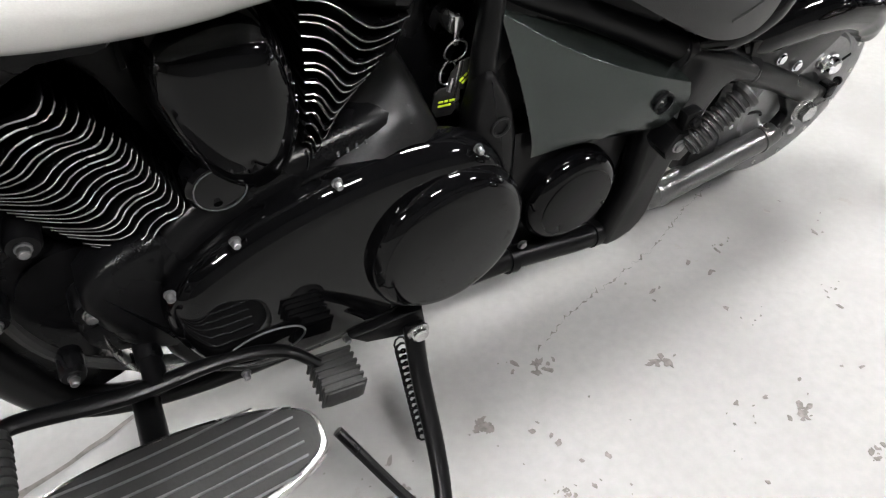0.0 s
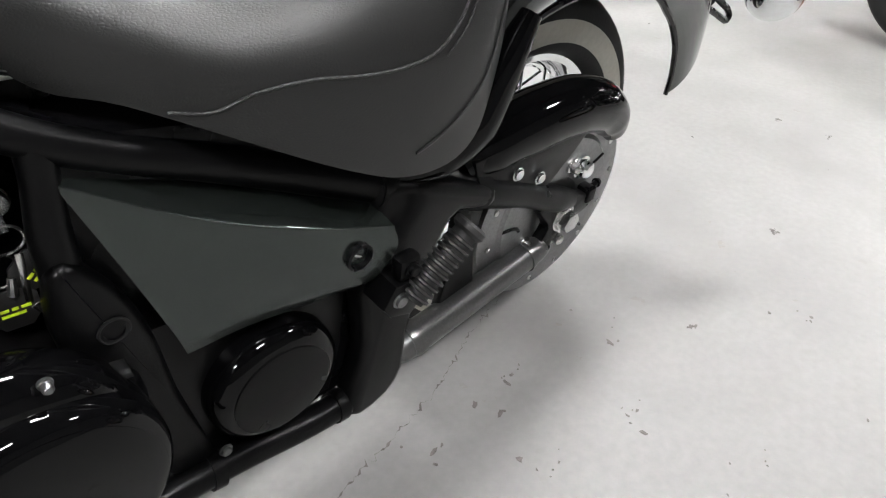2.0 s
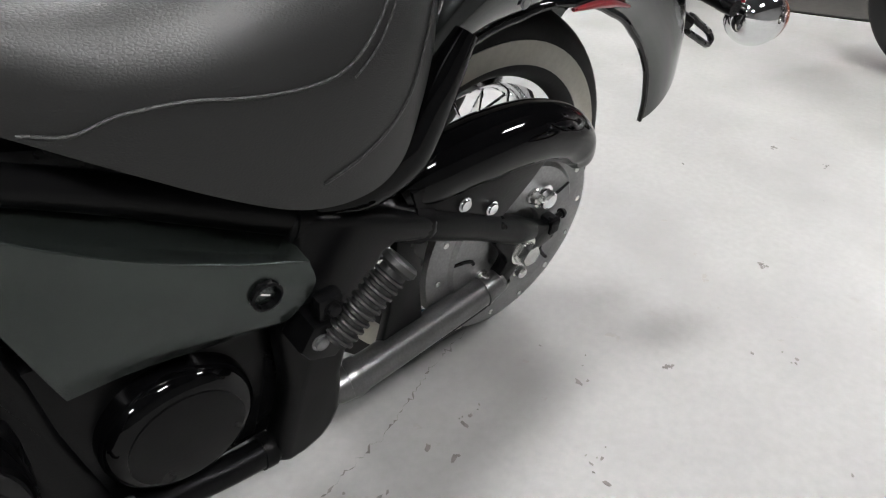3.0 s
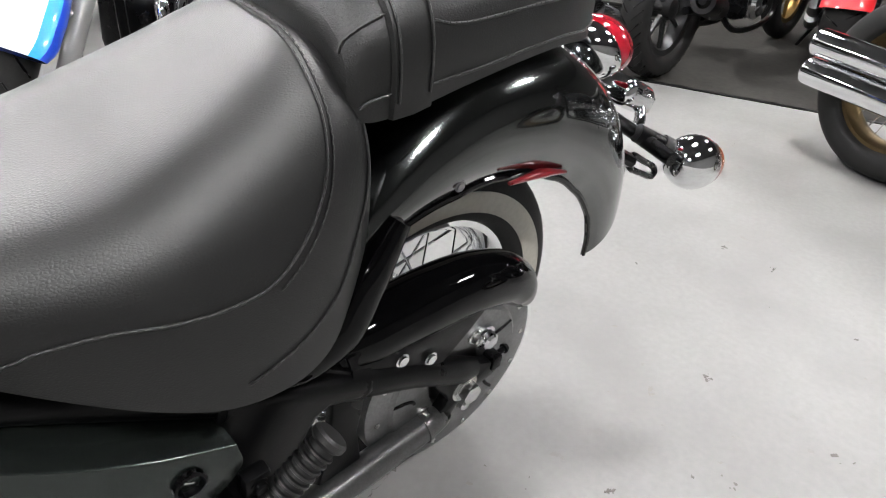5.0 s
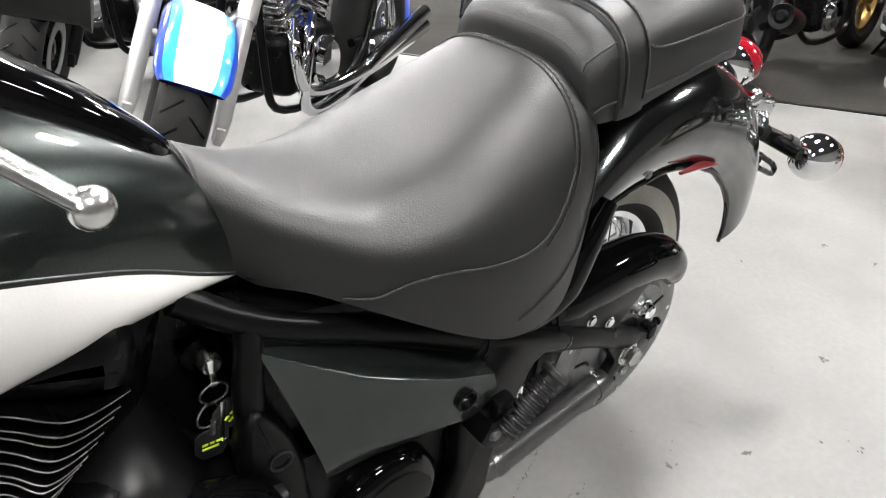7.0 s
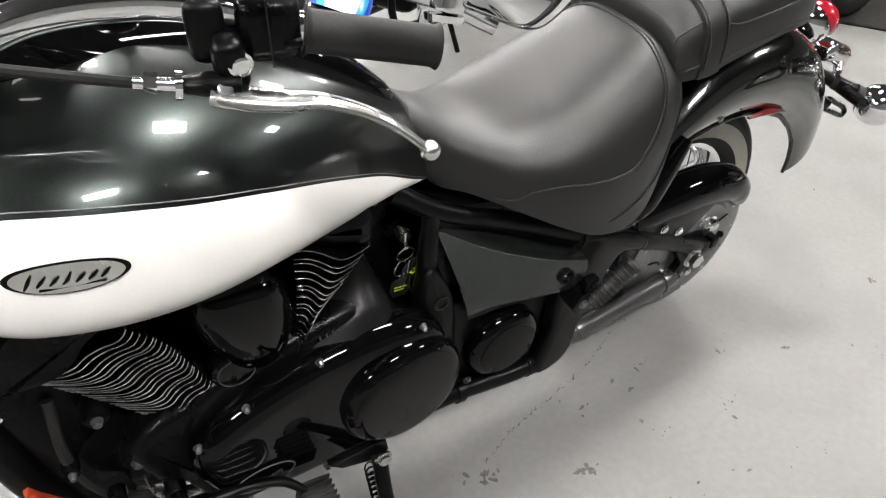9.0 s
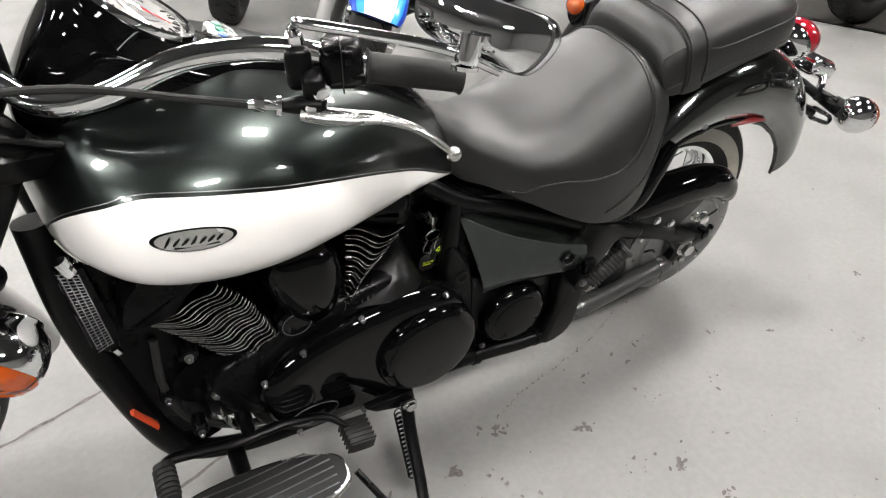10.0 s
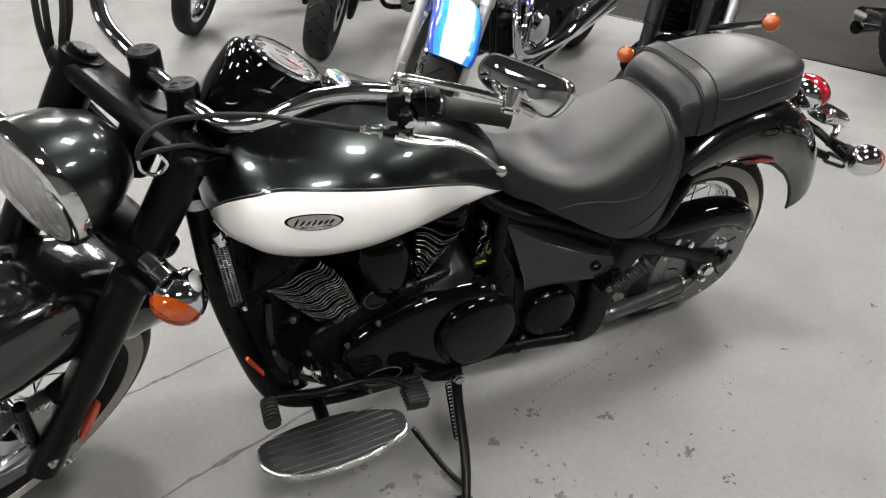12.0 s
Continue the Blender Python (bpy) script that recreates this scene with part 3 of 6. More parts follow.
# side cover: ridge line, faces above and below it
top = [(-0.65, -0.075, 0.645), (-0.54, -0.086, 0.59), (-0.45, -0.1, 0.547), (-0.37, -0.122, 0.508)]
ridge = [(-0.631, -0.111, 0.618), (-0.54, -0.146, 0.566), (-0.45, -0.168, 0.527), (-0.362, -0.172, 0.49)]
mid = [(-0.606, -0.134, 0.53), (-0.53, -0.158, 0.515), (-0.45, -0.174, 0.49), (-0.36, -0.176, 0.462)]
low = [(-0.588, -0.145, 0.46), (-0.525, -0.156, 0.46), (-0.455, -0.168, 0.447), (-0.385, -0.172, 0.43)]
edge = [(-0.58, -0.14, 0.422), (-0.525, -0.148, 0.428), (-0.46, -0.156, 0.424), (-0.4, -0.16, 0.416)]
beside = lambda a, b, f: [tuple(Vector(p).lerp(Vector(q), f)) for p, q in zip(a, b)]
over, under = beside(ridge, top, 0.14), beside(ridge, mid, 0.12)
rows = [curve(r, 8) for r in (top, over, ridge, under, mid, low, edge)]
grid = [curve([r[k] for r in rows], 7) for k in range(len(rows[0]))]
bm = bmesh.new()
rings(bm, grid, closed=False, caps=False)
bmesh.ops.solidify(bm, geom=bm.faces, thickness=-0.004)
cover = part("side_cover", bm, COVER_GREY, bike, "glossy dark grey-green side cover", angle=60)
bm = lathe([(0.0155, 0.002), (0.0155, -0.004), (0.013, -0.005), (0.012, 0.003), (0.002, 0.003)], 24, m=pose(-0.411, -0.177, 0.478))
part("lock_ring", bm, ENGINE, cover)
part("lock", box((0.012, 0.003, 0.003), (-0.411, -0.176, 0.478), 0.001, pose(0, 0, 0, 0, 35, 0)), ALU, cover)
part("battery_panel", plate([(-0.605, 0.46), (-0.39, 0.43), (-0.4, 0.3), (-0.42, 0.22), (-0.575, 0.225), (-0.6, 0.3)], -0.128, -0.1, 0.006), SATIN, bike)
part("inner_panel", plate([(-0.46, 0.45), (-0.345, 0.43), (-0.35, 0.2), (-0.46, 0.2)], -0.118, -0.08, 0.004), ENGINE, bike)
bm = lathe([(0.077, 0.03), (0.077, -0.002), (0.074, -0.012), (0.066, -0.02), (0.058, -0.023)], 56, m=pose(-0.5, -0.14, 0.325, 0, 0, 0))
dome = part("round_cover", bm, GLOSS, bike, "glossy black round cover")
part("cover_face", lathe([(0.059, 0.0), (0.058, -0.0245), (0.052, -0.026), (0.02, -0.028), (0.001, -0.0285)], 48, m=pose(-0.5, -0.14, 0.325)), SATIN, dome)
part("cover_bolt", bolt((-0.568, -0.142, 0.252), 0.006, 0.006), STEEL, bike)

# passenger peg
PEG_FOOT, PEG_TIP = Vector((-0.352, -0.195, 0.396)), Vector((-0.278, -0.199, 0.46))
peg = part("passenger_peg", tube([PEG_FOOT, PEG_TIP], [0.0145, 0.0155], 20, 1), RUBBER, bike, "folded ribbed rubber passenger peg")
axis = (PEG_TIP - PEG_FOOT).normalized()
for k in range(10):
    c = PEG_FOOT + axis * (0.004 + 0.0087 * k)
    part("rib", tube([c, c + axis * 0.0012, c + axis * 0.0038, c + axis * 0.005], [0.016, 0.0185, 0.0185, 0.016], 20, 1), PEG_RUBBER, peg)
part("cap", tube([PEG_TIP - axis * 0.004, PEG_TIP, PEG_TIP + axis * 0.006, PEG_TIP + axis * 0.009], [0.0175, 0.021, 0.021, 0.018], 20, 1), PEG_RUBBER, peg)
part("peg_bracket", plate([(-0.388, 0.395), (-0.372, 0.422), (-0.348, 0.418), (-0.33, 0.385), (-0.348, 0.365), (-0.378, 0.378)], -0.192, -0.15, 0.004), SATIN, bike)
part("peg_bolt", bolt((-0.366, -0.192, 0.4), 0.0075, 0.006), STEEL, bike)
bm = box((0.03, 0.02, 0.03), (-0.35, -0.18, 0.435), 0.006)
part("peg_clevis", bolt((-0.35, -0.19, 0.437), 0.007, 0.008, bm=bm), SATIN, bike)

# seat
SEAT = spline_table([  # x, half width, top, bottom, squareness
    (-0.648, 0.045, 0.797, 0.725, 0.8), (-0.638, 0.06, 0.795, 0.702, 0.78), (-0.612, 0.078, 0.78, 0.675, 0.75), (-0.57, 0.105, 0.757, 0.662, 0.7), (-0.5, 0.15, 0.738, 0.628, 0.64),
    (-0.43, 0.178, 0.75, 0.59, 0.62), (-0.37, 0.188, 0.773, 0.562, 0.64), (-0.31, 0.187, 0.8, 0.553, 0.68), (-0.265, 0.179, 0.824, 0.567, 0.72), (-0.235, 0.166, 0.834, 0.608, 0.72), (-0.21, 0.15, 0.822, 0.66, 0.72), (-0.196, 0.13, 0.795, 0.7, 0.7)], 5)


def seat_point(table, u, v, lift=0.0, dish=0.0):
    """u in rows of the table, v from 0 (left edge) to 1 (right edge)."""
    i = min(int(u), len(table) - 2)
    x, w, zt, zb, q = table[i] + (table[i + 1] - table[i]) * (u - i)
    a = math.pi * (1 - v)
    c, s = math.cos(a), math.sin(a)
    y = math.copysign(abs(c) ** q, c) * (w + lift)
    z = zb + (zt - zb + lift) * abs(s) ** q
    return Vector((x, y, z + dish * math.exp(-(y / 0.09) ** 2)))


def saddle(table, n=40, dish=0.0):
    bm = bmesh.new()
    loops = [[seat_point(table, u, k / n, 0, dish) for k in range(n + 1)] for u in range(len(table))]
    rings(bm, loops)
    bmesh.ops.recalc_face_normals(bm, faces=bm.faces)
    ends = [e for e in bm.edges if len(e.link_faces) == 2 and any(len(f.verts) > 4 for f in e.link_faces) and e.calc_face_angle(0) > 0.5]
    bmesh.ops.bevel(bm, geom=ends, offset=0.01, segments=3, profile=0.5, affect="EDGES")
    return bm


def stitch(table, uv, parent, lift=0.0005, r=0.0016, dish=0.0):
    """A raised seam with small stitches along it."""
    pts = [seat_point(table, p.x, p.y, lift, dish) for p in curve([(u, v, 0) for u, v in uv], 14)]
    part("seam", tube(pts, r, 6, 1), LEATHER, parent)
    bm = bmesh.new()
    run = 0.0
    for a, b in zip(pts, pts[1:]):
        run += (b - a).length
        if run > 0.0065:
            run = 0.0
            c = a + (b - a).normalized() * 0.0042
            out = Vector((0, 0.0011 if a.y > 0.03 else -0.0011 if a.y < -0.03 else 0, 0.0012))
            tube([a + out, c + out], 0.0008, 4, 1, bm=bm)
    part("stitches", bm, THREAD, parent)["kind"] = "stuff"


seat = part("rider_seat", saddle(SEAT, dish=-0.008), LEATHER, bike, "wide black stitched vinyl rider's seat")
N = len(SEAT) - 1
RIM = [(16.9, 0.003), (18.8, 0.022), (20.9, 0.075), (23.6, 0.106), (26.9, 0.109), (30.5, 0.11), (33.4, 0.115), (36.3, 0.138), (39.1, 0.17), (41.0, 0.207), (42.1, 0.266), (42.4, 0.346), (43.0, 0.425), (43.6, 0.5)]
stitch(SEAT, RIM + [(u, 1 - v) for u, v in reversed(RIM[4:-1])], seat, dish=-0.008)
stitch(SEAT, [(u + 0.9, v - 0.012) for u, v in RIM[6:]] + [(u + 0.9, 1 - v + 0.012) for u, v in reversed(RIM[6:-1])], seat, lift=0.0002, r=0.001, dish=-0.008)
BACK = [(31.3, 0.011), (34.5, 0.023), (39.1, 0.037), (44.6, 0.048), (48.6, 0.079), (50.3, 0.142), (50.2, 0.254), (49.5, 0.31), (49.1, 0.432), (48.9, 0.5)]
stitch(SEAT, BACK + [(u, 1 - v) for u, v in reversed(BACK[4:-1])], seat, dish=-0.008)
stitch(SEAT, [(3.5, 0.02), (3.3, 0.1), (3, 0.25), (2.8, 0.5), (3, 0.75), (3.3, 0.9)], seat, dish=-0.008)
part("seat_base", plate([(-0.62, 0.68), (-0.5, 0.62), (-0.36, 0.552), (-0.28, 0.54), (-0.23, 0.575), (-0.21, 0.63), (-0.4, 0.64)], -0.085, 0.085, 0.01), SATIN, bike)
part("under_seat_panel", plate([(-0.65, 0.66), (-0.52, 0.63), (-0.36, 0.57), (-0.22, 0.6), (-0.22, 0.5), (-0.34, 0.46), (-0.62, 0.45)], -0.105, 0.105, 0.012, 0, 2), ENGINE, bike)
part("battery_box", box((0.28, 0.17, 0.34), (-0.48, 0.0, 0.43), 0.02), ENGINE, bike)
PILLION = spline_table([
    (-0.225, 0.118, 0.848, 0.775, 0.62), (-0.205, 0.132, 0.872, 0.768, 0.6), (-0.16, 0.139, 0.891, 0.775, 0.6), (-0.1, 0.137, 0.9, 0.785, 0.6), (-0.01, 0.129, 0.904, 0.795, 0.6),
    (0.07, 0.118, 0.898, 0.798, 0.6), (0.13, 0.1, 0.883, 0.79, 0.6), (0.175, 0.074, 0.866, 0.784, 0.58), (0.205, 0.035, 0.832, 0.778, 0.62)], 5)
pillion = part("passenger_seat", saddle(PILLION), LEATHER, bike, "black stitched vinyl passenger seat")
bm = bmesh.new()
loops = []
for du, lift in ((-2.2, 0.001), (-2.0, 0.005), (0, 0.0065), (2.0, 0.005), (2.2, 0.001)):
    loops.append([seat_point(PILLION, 9.5 + du, k / 40, lift) for k in range(41)])
rings(bm, loops, closed=False, caps=False)
part("strap", bm, LEATHER, bike, "black stitched grab strap across the passenger seat")
for u in (7.9, 11.1):
    stitch(PILLION, [(u, 0.01), (u, 0.15), (u, 0.5), (u, 0.99)], pillion, lift=0.006)
stitch(PILLION, [(11.5, 0.15), (14, 0.115), (18, 0.1), (24, 0.105), (29, 0.13), (33, 0.19), (35.5, 0.32), (36.2, 0.5), (35.5, 0.68), (33, 0.81), (29, 0.87), (11.5, 0.85)], pillion)
stitch(PILLION, [(11.5, 0.014), (17, 0.008), (24, 0.008), (30, 0.012), (35, 0.03)], pillion)
stitch(PILLION, [(0.3, 0.17), (1.5, 0.2), (4, 0.21), (7.2, 0.215)], pillion)
stitch(PILLION, [(3.5, 0.01), (5, 0.02), (7.2, 0.022)], pillion)

# rear fender
FENDER = curve([(-0.3, 0, 0.5), (-0.262, 0, 0.58), (-0.2, 0, 0.685), (-0.1, 0, 0.765), (0.02, 0, 0.795), (0.14, 0, 0.775), (0.24, 0, 0.715), (0.315, 0, 0.62), (0.352, 0, 0.52), (0.362, 0, 0.45)], 6)


SECTION = [(p.x, p.y) for p in curve([(0.9, 1.0, 0), (0.965, 0.86, 0), (1.0, 0.68, 0), (0.985, 0.48, 0), (0.91, 0.29, 0), (0.76, 0.135, 0), (0.54, 0.045, 0), (0.28, 0.008, 0), (0, 0, 0)], 3)]


def fender_skin(line, centre, half, skirt, thick, reach=2.0, arch=0.0):
    """A gutter that follows line round a wheel, its sides rolled in towards the rim."""
    bm = bmesh.new()
    loops = []
    count = len(line)
    section = [q for q in SECTION if q[0] <= reach]
    def spot(f, c, d, side, lift):
        """A point of the skin; the crown stops short of the sides by the share arch."""
        f *= 1 - arch * (1 - d)
        i = min(int(f * (count - 1)), count - 2)
        p = line[i].lerp(line[i + 1], f * (count - 1) - i)
        out = Vector((p.x - centre.x, 0, p.z - centre.z)).normalized()
        return p + out * (lift - skirt(f) * d) + Vector((0, side * c * (half(f) + lift), 0))

    for k in range(count):
        loop = []
        for lift in (0.0, -thick):
            row = [spot(k / (count - 1), c, d, -1, lift) for c, d in section] + [spot(k / (count - 1), c, d, 1, lift) for c, d in reversed(section[:-1])]
            loop += row if lift == 0 else row[::-1]
        loops.append(loop)
    rings(bm, loops)
    return bm


FENDER_HALF = lambda s: at([(0, 0.13), (0.25, 0.142), (0.5, 0.145), (0.8, 0.135), (1, 0.122)], s)
FENDER_SKIRT = lambda s: at([(0, 0.03), (0.11, 0.03), (0.22, 0.062), (0.33, 0.113), (0.44, 0.14), (0.55, 0.153), (0.66, 0.15), (0.77, 0.13), (0.88, 0.107), (1, 0.088)], s)
part("rear_fender", fender_skin(FENDER, Vector((0.0, 0, 0.315)), FENDER_HALF, FENDER_SKIRT, 0.004, arch=0.17), FENDER_BLACK, bike, "deep glossy black rear fender", angle=50)
for side in (-1, 1):
    edge = []
    for k, p in enumerate(FENDER):
        s = k / (len(FENDER) - 1)
        out = Vector((p.x, 0, p.z - 0.315)).normalized()
        edge.append(p - out * FENDER_SKIRT(s) + Vector((0, side * FENDER_HALF(s) * 0.9, 0)))
    part("fender_lip", tube(edge, [0.008 - 0.005 * k / len(edge) for k in range(len(edge))], 10, 1), GLOSS, bike)
part("fender_screw", bolt((-0.083, -0.141, 0.673), 0.005, 0.003), STEEL, bike)
# thin red strip that paints in a faint red reflection on the lip
part("side_reflector", tube([(0.0, -0.141, 0.652), (0.06, -0.141, 0.65), (0.11, -0.14, 0.638)], [0.003, 0.008, 0.003], 10, 4, 0.7), RED_REFLECTION, bike, "red strip standing in for a reflection on the fender edge")
part("fender_stay", tube([(-0.335, -0.135, 0.518), (-0.28, -0.142, 0.523), (-0.235, -0.147, 0.555), (-0.2, -0.147, 0.61), (-0.165, -0.145, 0.66)], [0.01, 0.022, 0.028, 0.022, 0.012], 18, 6), GLOSS, bike, "glossy black fender stay below the seat")

# tail light, rear signals, plate bracket
tail = part("tail_light", ball((0.3, 0, 0.722), (0.054, 0.055, 0.038), pose(0, 0, 0, 0, 35, 0), 32), CHROME, bike, "chrome tail light with a red lens")
part("lens", ball((0.322, 0, 0.727), (0.046, 0.0565, 0.04), pose(0, 0, 0, 0, 48, 0), 32), RED, tail, "red lens")
bm = tube([(0.36, 0.16, 0.6), (0.385, 0, 0.605), (0.36, -0.16, 0.6)], 0.012, 12, 6)
part("signal_bar", bm, ENGINE, bike)
holder = part("plate_lamp", box((0.1, 0.085, 0.05), (0.435, 0, 0.633), 0.02, pose(0, 0, 0, 0, 22, 0), seg=4), CHROME, bike, "chrome number plate lamp")
part("visor", box((0.012, 0.07, 0.03), (0.484, 0, 0.611), 0.005, pose(0, 0, 0, 0, 22, 0), seg=3), CHROME, holder)
part("lamp_strut", tube([(0.45, -0.03, 0.62), (0.43, -0.05, 0.6), (0.4, -0.06, 0.59)], [0.009, 0.01, 0.012], 12, 4), CHROME, holder)
for s in (-1, 1):
    sig = part("rear_signal", ball((0.434, s * 0.161, 0.577), (0.05, 0.044, 0.044), pose(0, 0, 0, 0, 12, s * 12), 32), CHROME, bike, "chrome turn signal")
    part("lens", ball((0.456, s * 0.166, 0.573), (0.031, 0.038, 0.038), pose(0, 0, 0, 0, 12, s * 12), 24), AMBER, sig)
    part("stalk", tube([(0.362, s * 0.088, 0.612), (0.418, s * 0.135, 0.586)], [0.0155, 0.015], 14, 1), ENGINE, sig)
    part("sleeve", tube([(0.397, s * 0.117, 0.596), (0.417, s * 0.134, 0.587)], 0.0175, 14, 1), RUBBER, sig)
for s in (-1, 1):
    bm = tube([(0.404, s * 0.07, 0.541), (0.413, s * 0.068, 0.55), (0.45, s * 0.068, 0.531), (0.495, s * 0.068, 0.508), (0.51, s * 0.07, 0.494), (0.503, s * 0.072, 0.487), (0.49, s * 0.072, 0.489), (0.45, s * 0.072, 0.508), (0.41, s * 0.072, 0.527)], 0.006, 8, 4, closed=True)
    part("plate_bracket", tube([(0.36, s * 0.06, 0.565), (0.408, s * 0.07, 0.54)], 0.012, 8, 1, bm=bm), ENGINE, bike)

# tank
TANK = spline_table([  # x, half width, top, widest, bottom
    (-1.232, 0.045, 0.885, 0.815, 0.765), (-1.222, 0.085, 0.905, 0.81, 0.755), (-1.195, 0.145, 0.925, 0.812, 0.74), (-1.14, 0.212, 0.945, 0.825, 0.716), (-1.06, 0.243, 0.955, 0.832, 0.7),
    (-0.97, 0.24, 0.95, 0.825, 0.69), (-0.88, 0.205, 0.925, 0.8, 0.685), (-0.79, 0.155, 0.885, 0.765, 0.679), (-0.71, 0.108, 0.838, 0.73, 0.673), (-0.65, 0.078, 0.79, 0.7, 0.672), (-0.61, 0.058, 0.75, 0.685, 0.665)], 5)


def tank_row(x):
    rows = [r[0] for r in TANK]
    i = min(max(int(np.searchsorted(rows, x)) - 1, 0), len(TANK) - 2)
    s = (x - rows[i]) / (rows[i + 1] - rows[i])
    return TANK[i] + (TANK[i + 1] - TANK[i]) * s


def tank_side(x, z, lift=0.0, side=-1):
    """The tank's skin at x and height z."""
    _, w, zt, zw, zb = tank_row(x)
    if z >= zw:
        d, e = min((z - zw) / (zt - zw), 1), 2.3
    else:
        d, e = min((zw - z) / (zw - zb), 1), 2.6
    return Vector((x, side * (w * max(1 - d ** e, 0) ** (1 / e) + lift), z))


def tank_loop(row, n=16, lift=0.0):
    x, w, zt, zw, zb = row
    loop = []
    for k in range(4 * n):
        a = math.tau * k / (4 * n)
        c, s = math.cos(a), math.sin(a)
        e = 2.3 if s >= 0 else 2.6
        r = (abs(c) ** e + abs(s) ** e) ** (-1 / e)
        loop.append(Vector((x, w * c * r, zw + ((zt - zw) if s >= 0 else (zw - zb)) * s * r)))
    return loop


bm = bmesh.new()
rings(bm, [tank_loop(r) for r in TANK])
tank = part("fuel_tank", bm, TANK_BLACK, bike, "metallic black fuel tank with cream-white side panels", angle=60)
UPPER = [(-1.222, 0.8), (-1.212, 0.826), (-1.19, 0.855), (-1.15, 0.882), (-1.09, 0.896), (-0.98, 0.879), (-0.86, 0.831), (-0.74, 0.763), (-0.66, 0.705), (-0.612, 0.672)]
LOWER = [(-1.222, 0.79), (-1.205, 0.772), (-1.17, 0.75), (-1.11, 0.724), (-1.05, 0.709), (-0.95, 0.698), (-0.85, 0.692), (-0.74, 0.683), (-0.66, 0.674), (-0.612, 0.664)]
UP = [(p.x, p.z) for p in curve([(x, 0, z) for x, z in UPPER], 8)]
LOW = [(p.x, p.z) for p in curve([(x, 0, z) for x, z in LOWER], 8)]
for side in (-1, 1):
    loops = []
    for k in range(81):
        x = -1.2215 + 0.609 * k / 80
        z0, z1 = at(LOW, x), at(UP, x)
        loops.append([tank_side(x, z0 + (z1 - z0) * i / 14, 0.0016, side) for i in range(15)])
    bm = bmesh.new()
    rings(bm, loops, closed=False, caps=False)
    part("white_panel", bm, WHITE, tank, "cream-white painted panel", angle=80)
    for shift in (0.001,):
        part("pinstripe", tube([tank_side(x, at(UP, x) + 0.003 + shift, 0.0014, side) for x in np.linspace(-1.219, -0.615, 70)], 0.0007, 5, 1), STEEL, tank, "thin grey pinstripe")
    part("tank_seam", tube([tank_side(x, at(LOW, x) - 0.004, 0.001, side) for x in np.linspace(-1.219, -0.615, 70)], 0.003, 6, 1), WHITE if side < 0 else TANK_BLACK, tank)


def emblem(side):
    """An oval badge: dark rim, silver field, dark flowing stroke shapes."""
    def on(u, v, lift):
        return tank_side(-1.066 + u * 0.047, 0.849 + v * 0.0155 - u * 0.002, lift, side)

    def disc(k, lift, mat, name):
        bm = bmesh.new()
        c = bm.verts.new(on(0, 0, lift))
        loops = [[bm.verts.new(on(k * f * math.cos(a), k * f * math.sin(a), lift)) for a in (math.tau * i / 40 for i in range(40))] for f in (0.5, 1.0)]
        for i in range(40):
            j = (i + 1) % 40
            bm.faces.new((c, loops[0][i], loops[0][j]))
            bm.faces.new((loops[0][i], loops[1][i], loops[1][j], loops[0][j]))
        return part(name, bm, mat, tank, "oval silver badge with a dark rim" if name == "emblem" else "", angle=80)

    rim = disc(1.0, 0.0035, ENGINE, "emblem")
    for name, k, lift, mat in (("field", 0.9, 0.0042, ALU),):
        ob = disc(k, lift, mat, name)
        ob.parent = rim
    bm = bmesh.new()
    for k, (low, high) in enumerate(((-0.42, 0.44), (-0.3, 0.3), (-0.26, 0.24), (-0.26, 0.42), (-0.24, 0.22), (-0.22, 0.22), (-0.22, 0.24))):
        u = -0.62 + 0.2 * k
        tube([on(u - 0.09, low, 0.0046), on(u, 0.0, 0.0046), on(u + 0.09, high, 0.0046)], [0.001, 0.0019, 0.001], 6, 3, bm=bm)
    tube([on(-0.5, -0.56, 0.0046), on(0.55, -0.5, 0.0046)], 0.0011, 5, 1, bm=bm)
    part("dark_strokes", bm, ENGINE, rim)


for side in (-1, 1):
    emblem(side)

# gauge console
CONSOLE = spline_table([(-1.212, 0.04, 0.945), (-1.195, 0.06, 0.976), (-1.16, 0.078, 1.022), (-1.12, 0.086, 1.06), (-1.095, 0.088, 1.048), (-1.045, 0.09, 1.01), (-0.985, 0.08, 0.97), (-0.95, 0.066, 0.957), (-0.88, 0.05, 0.942), (-0.8, 0.045, 0.918), (-0.72, 0.042, 0.866), (-0.67, 0.034, 0.822), (-0.65, 0.015, 0.8)], 4)
bm = bmesh.new()
loops = []
for x, w, zt in CONSOLE:
    loops.append([Vector((x, w * -math.copysign(abs(math.cos(math.pi * k / 24)) ** 0.7, math.cos(math.pi * k / 24)), min(0.88, zt - 0.04) + (zt - min(0.88, zt - 0.04)) * abs(math.sin(math.pi * k / 24)) ** 0.5)) for k in range(25)])
rings(bm, loops)
console = part("gauge_console", bm, GLOSS, tank, "glossy black console with a round speedometer", angle=50)
GAUGE = pose(-1.045, 0, 1.0175) @ Matrix.Rotation(radians(35.7), 4, "Y") @ pose(0, 0, 0, 90) @ Matrix.Scale(1.045, 4)
part("gauge_bezel", lathe([(0.062, -0.012), (0.066, 0.002), (0.064, 0.008), (0.058, 0.009), (0.054, 0.004), (0.053, -0.004), (0.05, -0.012)], 48, m=GAUGE), CHROME, tank)
